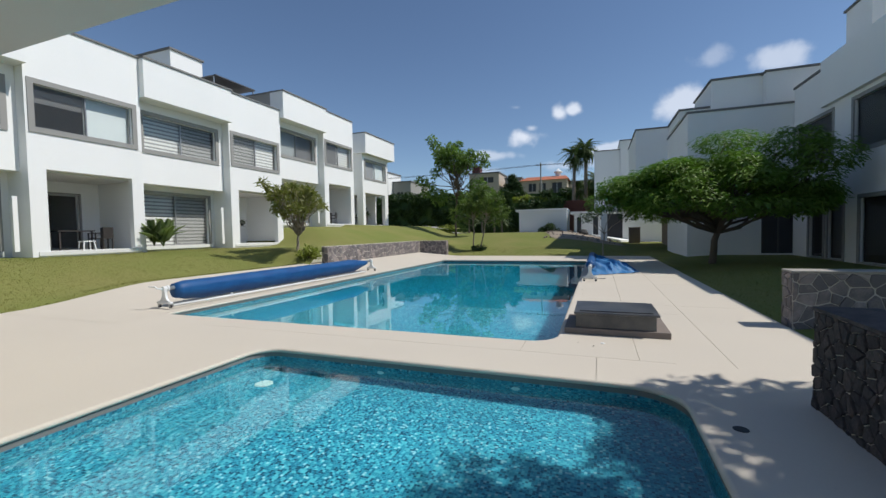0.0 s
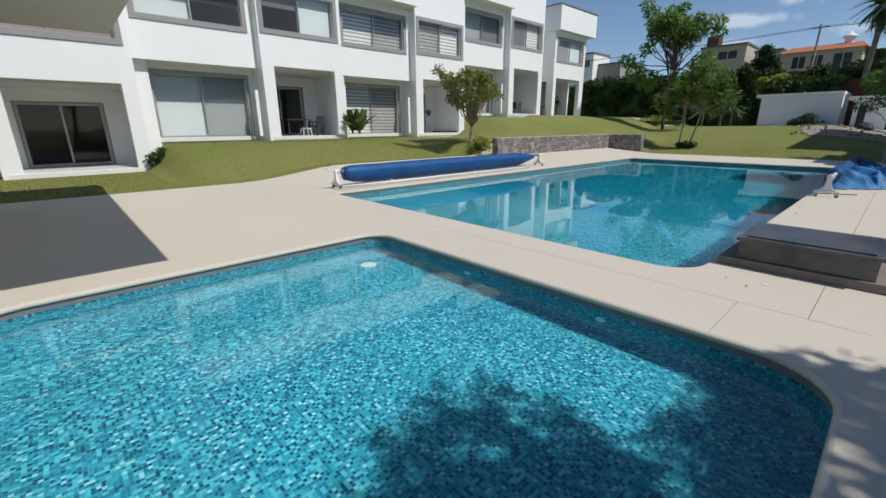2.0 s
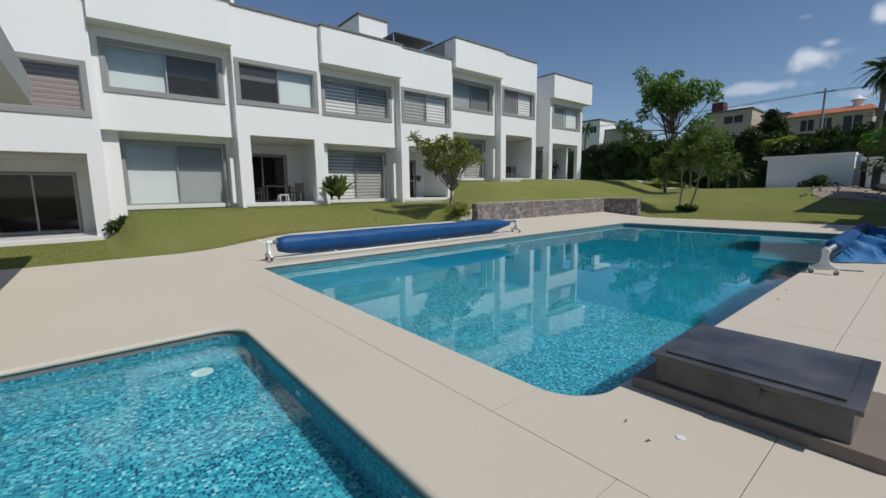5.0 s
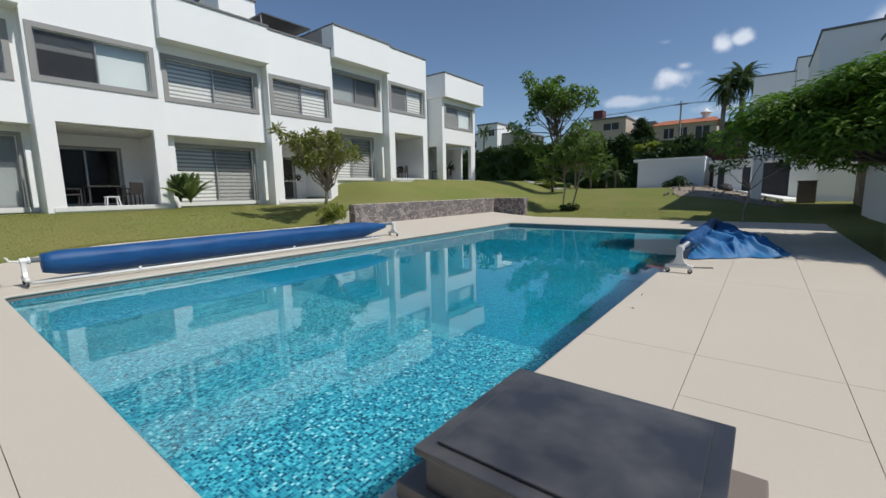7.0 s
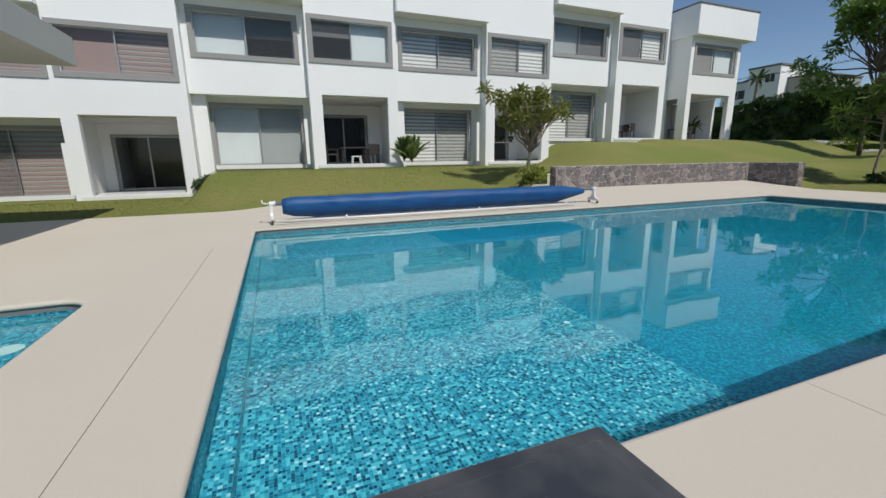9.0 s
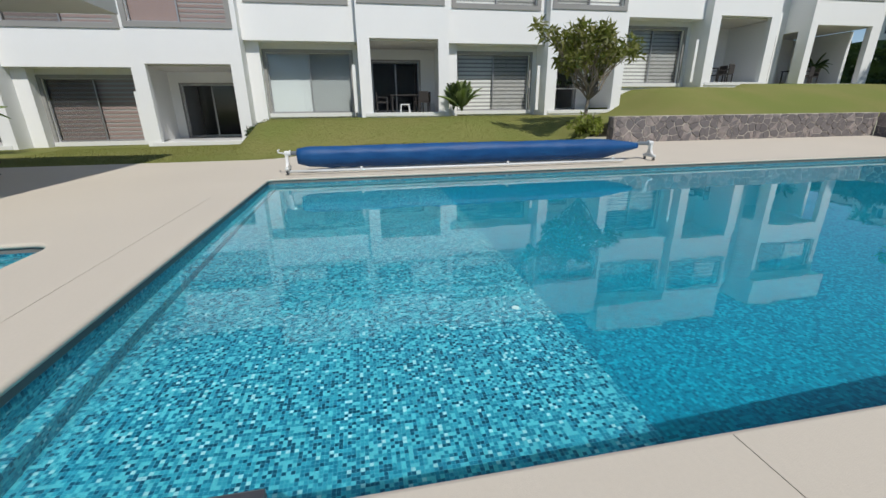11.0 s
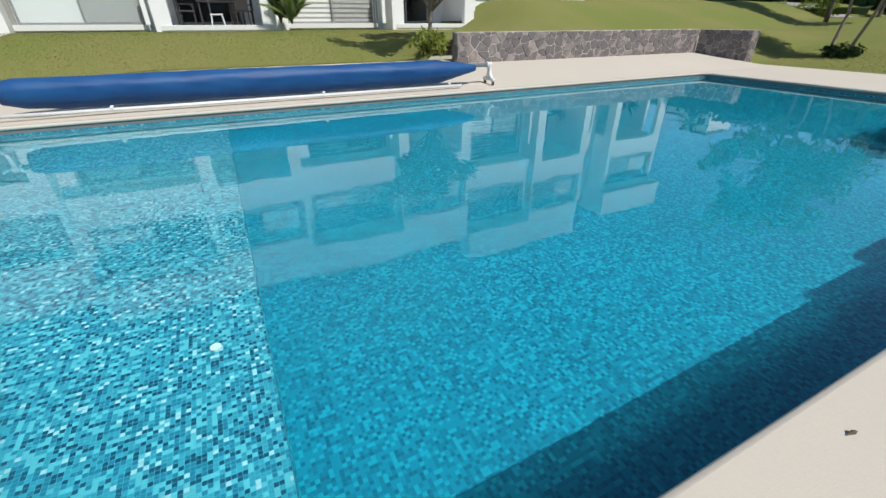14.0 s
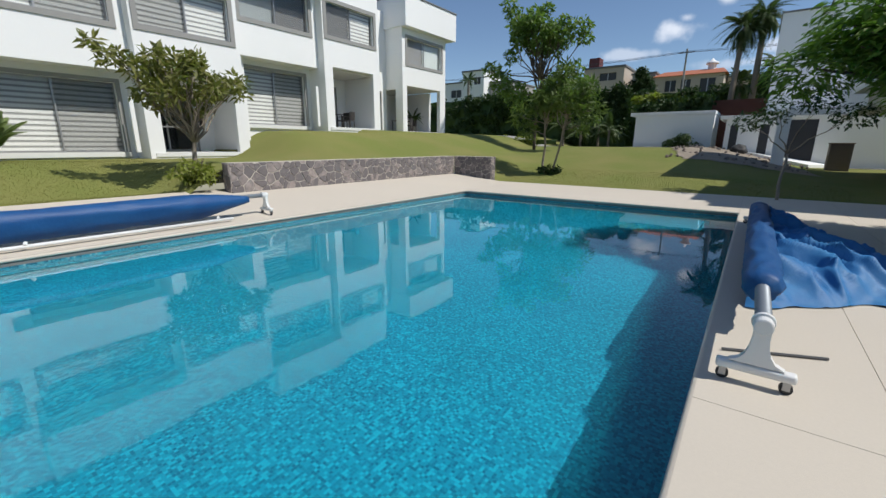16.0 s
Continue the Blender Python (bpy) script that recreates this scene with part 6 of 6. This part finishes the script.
def hanging_plant(x, y, z):
    root = thing("hanging_plant", (x, y, z), "small dark potted plant hung on the patio wall", "potted plant", "wall plants")
    inv = Matrix.Translation(root.location).inverted()
    bm = bmesh.new()
    tube(bm, [(0, 0, 0), (0, 0, 0.14)], [0.07, 0.1], 10)
    part("pot", bm, M["furn"], root)
    leaf_cloud("foliage", [((x, y, z + 0.22), (0.16, 0.16, 0.12))], 70, 0.13, M["leaf_dark"], root, int(y * 10), inv)


bm = boxes([(-16.9, -16.8, 17.3, 19.5, 2.15, 2.2)])
o = part("wall_shelf", bm, M["white_in"])
tagged(o, "narrow white shelf on the patio wall", "shelf")
part("bracket", boxes([(-17.12, -16.9, 17.5, 17.54, 2.14, 2.2), (-17.12, -16.9, 19.2, 19.24, 2.14, 2.2)]), M["white_in"], o)
for k in range(4):
    hanging_plant(-16.85, 17.6 + k * 0.55, 2.2)

# ---- small things on the deck ----
def disc(name, x, y, z, r, h, mat, label, cat, group=""):
    bm = bmesh.new()
    tube(bm, [(0, 0, 0), (0, 0, h * 0.7), (0, 0, h)], [r, r, r * 0.86], 24)
    ob = part(name, bm, mat)
    ob.location = (x, y, z)
    tagged(ob, label, cat, group)
    return ob


disc("drain_cover", 3.79, 4.42, 0.001, 0.055, 0.004, M["rubber"], "small black round drain in the deck", "drain")
disc("floor_fitting", 2.82, 6.70, 0.001, 0.03, 0.006, M["plastic"], "small white fitting set in the deck", "fitting")
disc("pool_light", -1.165, 4.67, -0.599, 0.11, 0.02, M["lens"], "round white pool light on the mosaic floor", "pool light", "pool lights")
disc("pool_light", 0.26, 9.76, -0.599, 0.032, 0.008, M["lens"], "round white fitting on the mosaic floor", "pool light", "pool lights")
for k, (x, y) in enumerate(((0.2, 5.206), (1.9, 5.206), (-0.5, 22.826))):
    bm = bmesh.new()
    tube(bm, [(x, y + 0.003, -0.28), (x, y - 0.012, -0.28)], [0.05, 0.045], 16)
    o = part("wall_inlet", bm, M["plastic"])
    tagged(o, "round white water inlet in the pool wall", "water inlet", "water inlets")


def dry_leaf(x, y, rz, s):
    bm = bmesh.new()
    vs = [bm.verts.new(p) for p in ((-s, 0, 0.004), (0, 0.3 * s, 0.016), (s, 0, 0.006), (0, -0.32 * s, 0.012), (0.2 * s, 0, 0.022))]
    for q in ((0, 4, 1), (4, 2, 1), (0, 3, 4), (3, 2, 4)):
        bm.faces.new([vs[i] for i in q])
    ob = part("dry_leaf", bm, M["bark"])
    ob.location, ob.rotation_euler = (x, y, 0.0), (0, 0, radians(rz))
    tagged(ob, "curled brown dry leaf on the deck", "leaf", "dry leaves")


dry_leaf(2.414, 11.2, -20, 0.034)
dry_leaf(2.362, 11.96, 80, 0.03)
dry_leaf(-8.2, 7.9, 10, 0.08)
dry_leaf(2.7, 6.5, 40, 0.02)
dry_leaf(2.5, 6.62, 110, 0.016)

# rubble and path at the far end
pv, pf = [], []
for j in range(25):
    for i in range(61):
        x = -16 + 24 * i / 60
        y = 41.3 + 2.6 * j / 24 + 0.25 * math.sin(x * 0.5)
        pv.append((x, y, ground_z(x, y) + 0.02))
for j in range(24):
    for i in range(60):
        k = j * 61 + i
        pf.append((k, k + 1, k + 62, k + 61))
o = put("path", raw_mesh("path", pv, pf), M["path"])
tagged(o, "grey gravel path across the far lawn", "path", kind="structure")
pv, pf = [], []
for j in range(21):
    for i in range(31):
        x = -0.6 + 5.4 * i / 30 - 0.08 * j + 0.3 * noise.noise(Vector((j * 0.4, i * 0.2, 0)))
        y = 34.5 + 6.6 * j / 20 + 0.4 * noise.noise(Vector((i * 0.3, j * 0.2, 5)))
        pv.append((x, y, ground_z(x, y) + 0.025 + 0.03 * abs(noise.noise(Vector((x * 2, y * 2, 0))))))
for j in range(20):
    for i in range(30):
        k = j * 31 + i
        pf.append((k, k + 1, k + 32, k + 31))
o = put("bare_earth", raw_mesh("bare_earth", pv, pf), M["dirt"])
tagged(o, "bare dry earth with rubble in the lawn", "earth", kind="structure")
rng = random.Random(9)
bm = bmesh.new()
for _ in range(140):
    x, y, s = rng.uniform(-1.5, 4.5), rng.uniform(35, 42.5), rng.uniform(0.05, 0.2)
    m = Matrix.Translation((x, y, ground_z(x, y) + s * 0.3)) @ Euler((rng.random() * 3, rng.random() * 3, rng.random() * 3)).to_matrix().to_4x4() @ Matrix.Diagonal((s, s * rng.uniform(0.5, 1), s * rng.uniform(0.4, 0.8), 1))
    bmesh.ops.create_icosphere(bm, subdivisions=1, radius=0.7, matrix=m)
o = part("rubble", bm, M["curb"])
tagged(o, "scattered grey rubble stones on bare earth", "rubble", kind="stuff")

# grass blades along the nearer lawns
def blades(name, n, region, seed):
    rg = np.random.default_rng(seed)
    V, F = [], []
    x0, x1, y0, y1 = region
    for k in range(n):
        x = x0 + (x1 - x0) * rg.random()
        y = y0 + (y1 - y0) * rg.random()
        z = ground_z(x, y)
        a = rg.random() * 6.283
        h, w = rg.uniform(0.012, 0.03), rg.uniform(0.006, 0.012)
        dx, dy = math.cos(a) * w, math.sin(a) * w
        q = len(V)
        V += [(x - dx, y - dy, z), (x + dx, y + dy, z), (x + dy * 2 * rg.random(), y - dx * 2 * rg.random(), z + h)]
        F.append((q, q + 1, q + 2))
    o = put(name, raw_mesh(name, V, F), M["blade"])
    tagged(o, "short green grass blades of the lawn", "grass", kind="stuff")


blades("grass", 42000, (-14.4, -9.32, -2.0, 16.0), 81)
blades("grass", 9000, (5.52, 9.5, 8.9, 20.0), 82)
blades("grass", 9000, (-8.0, 5.0, 26.95, 31.0), 83)
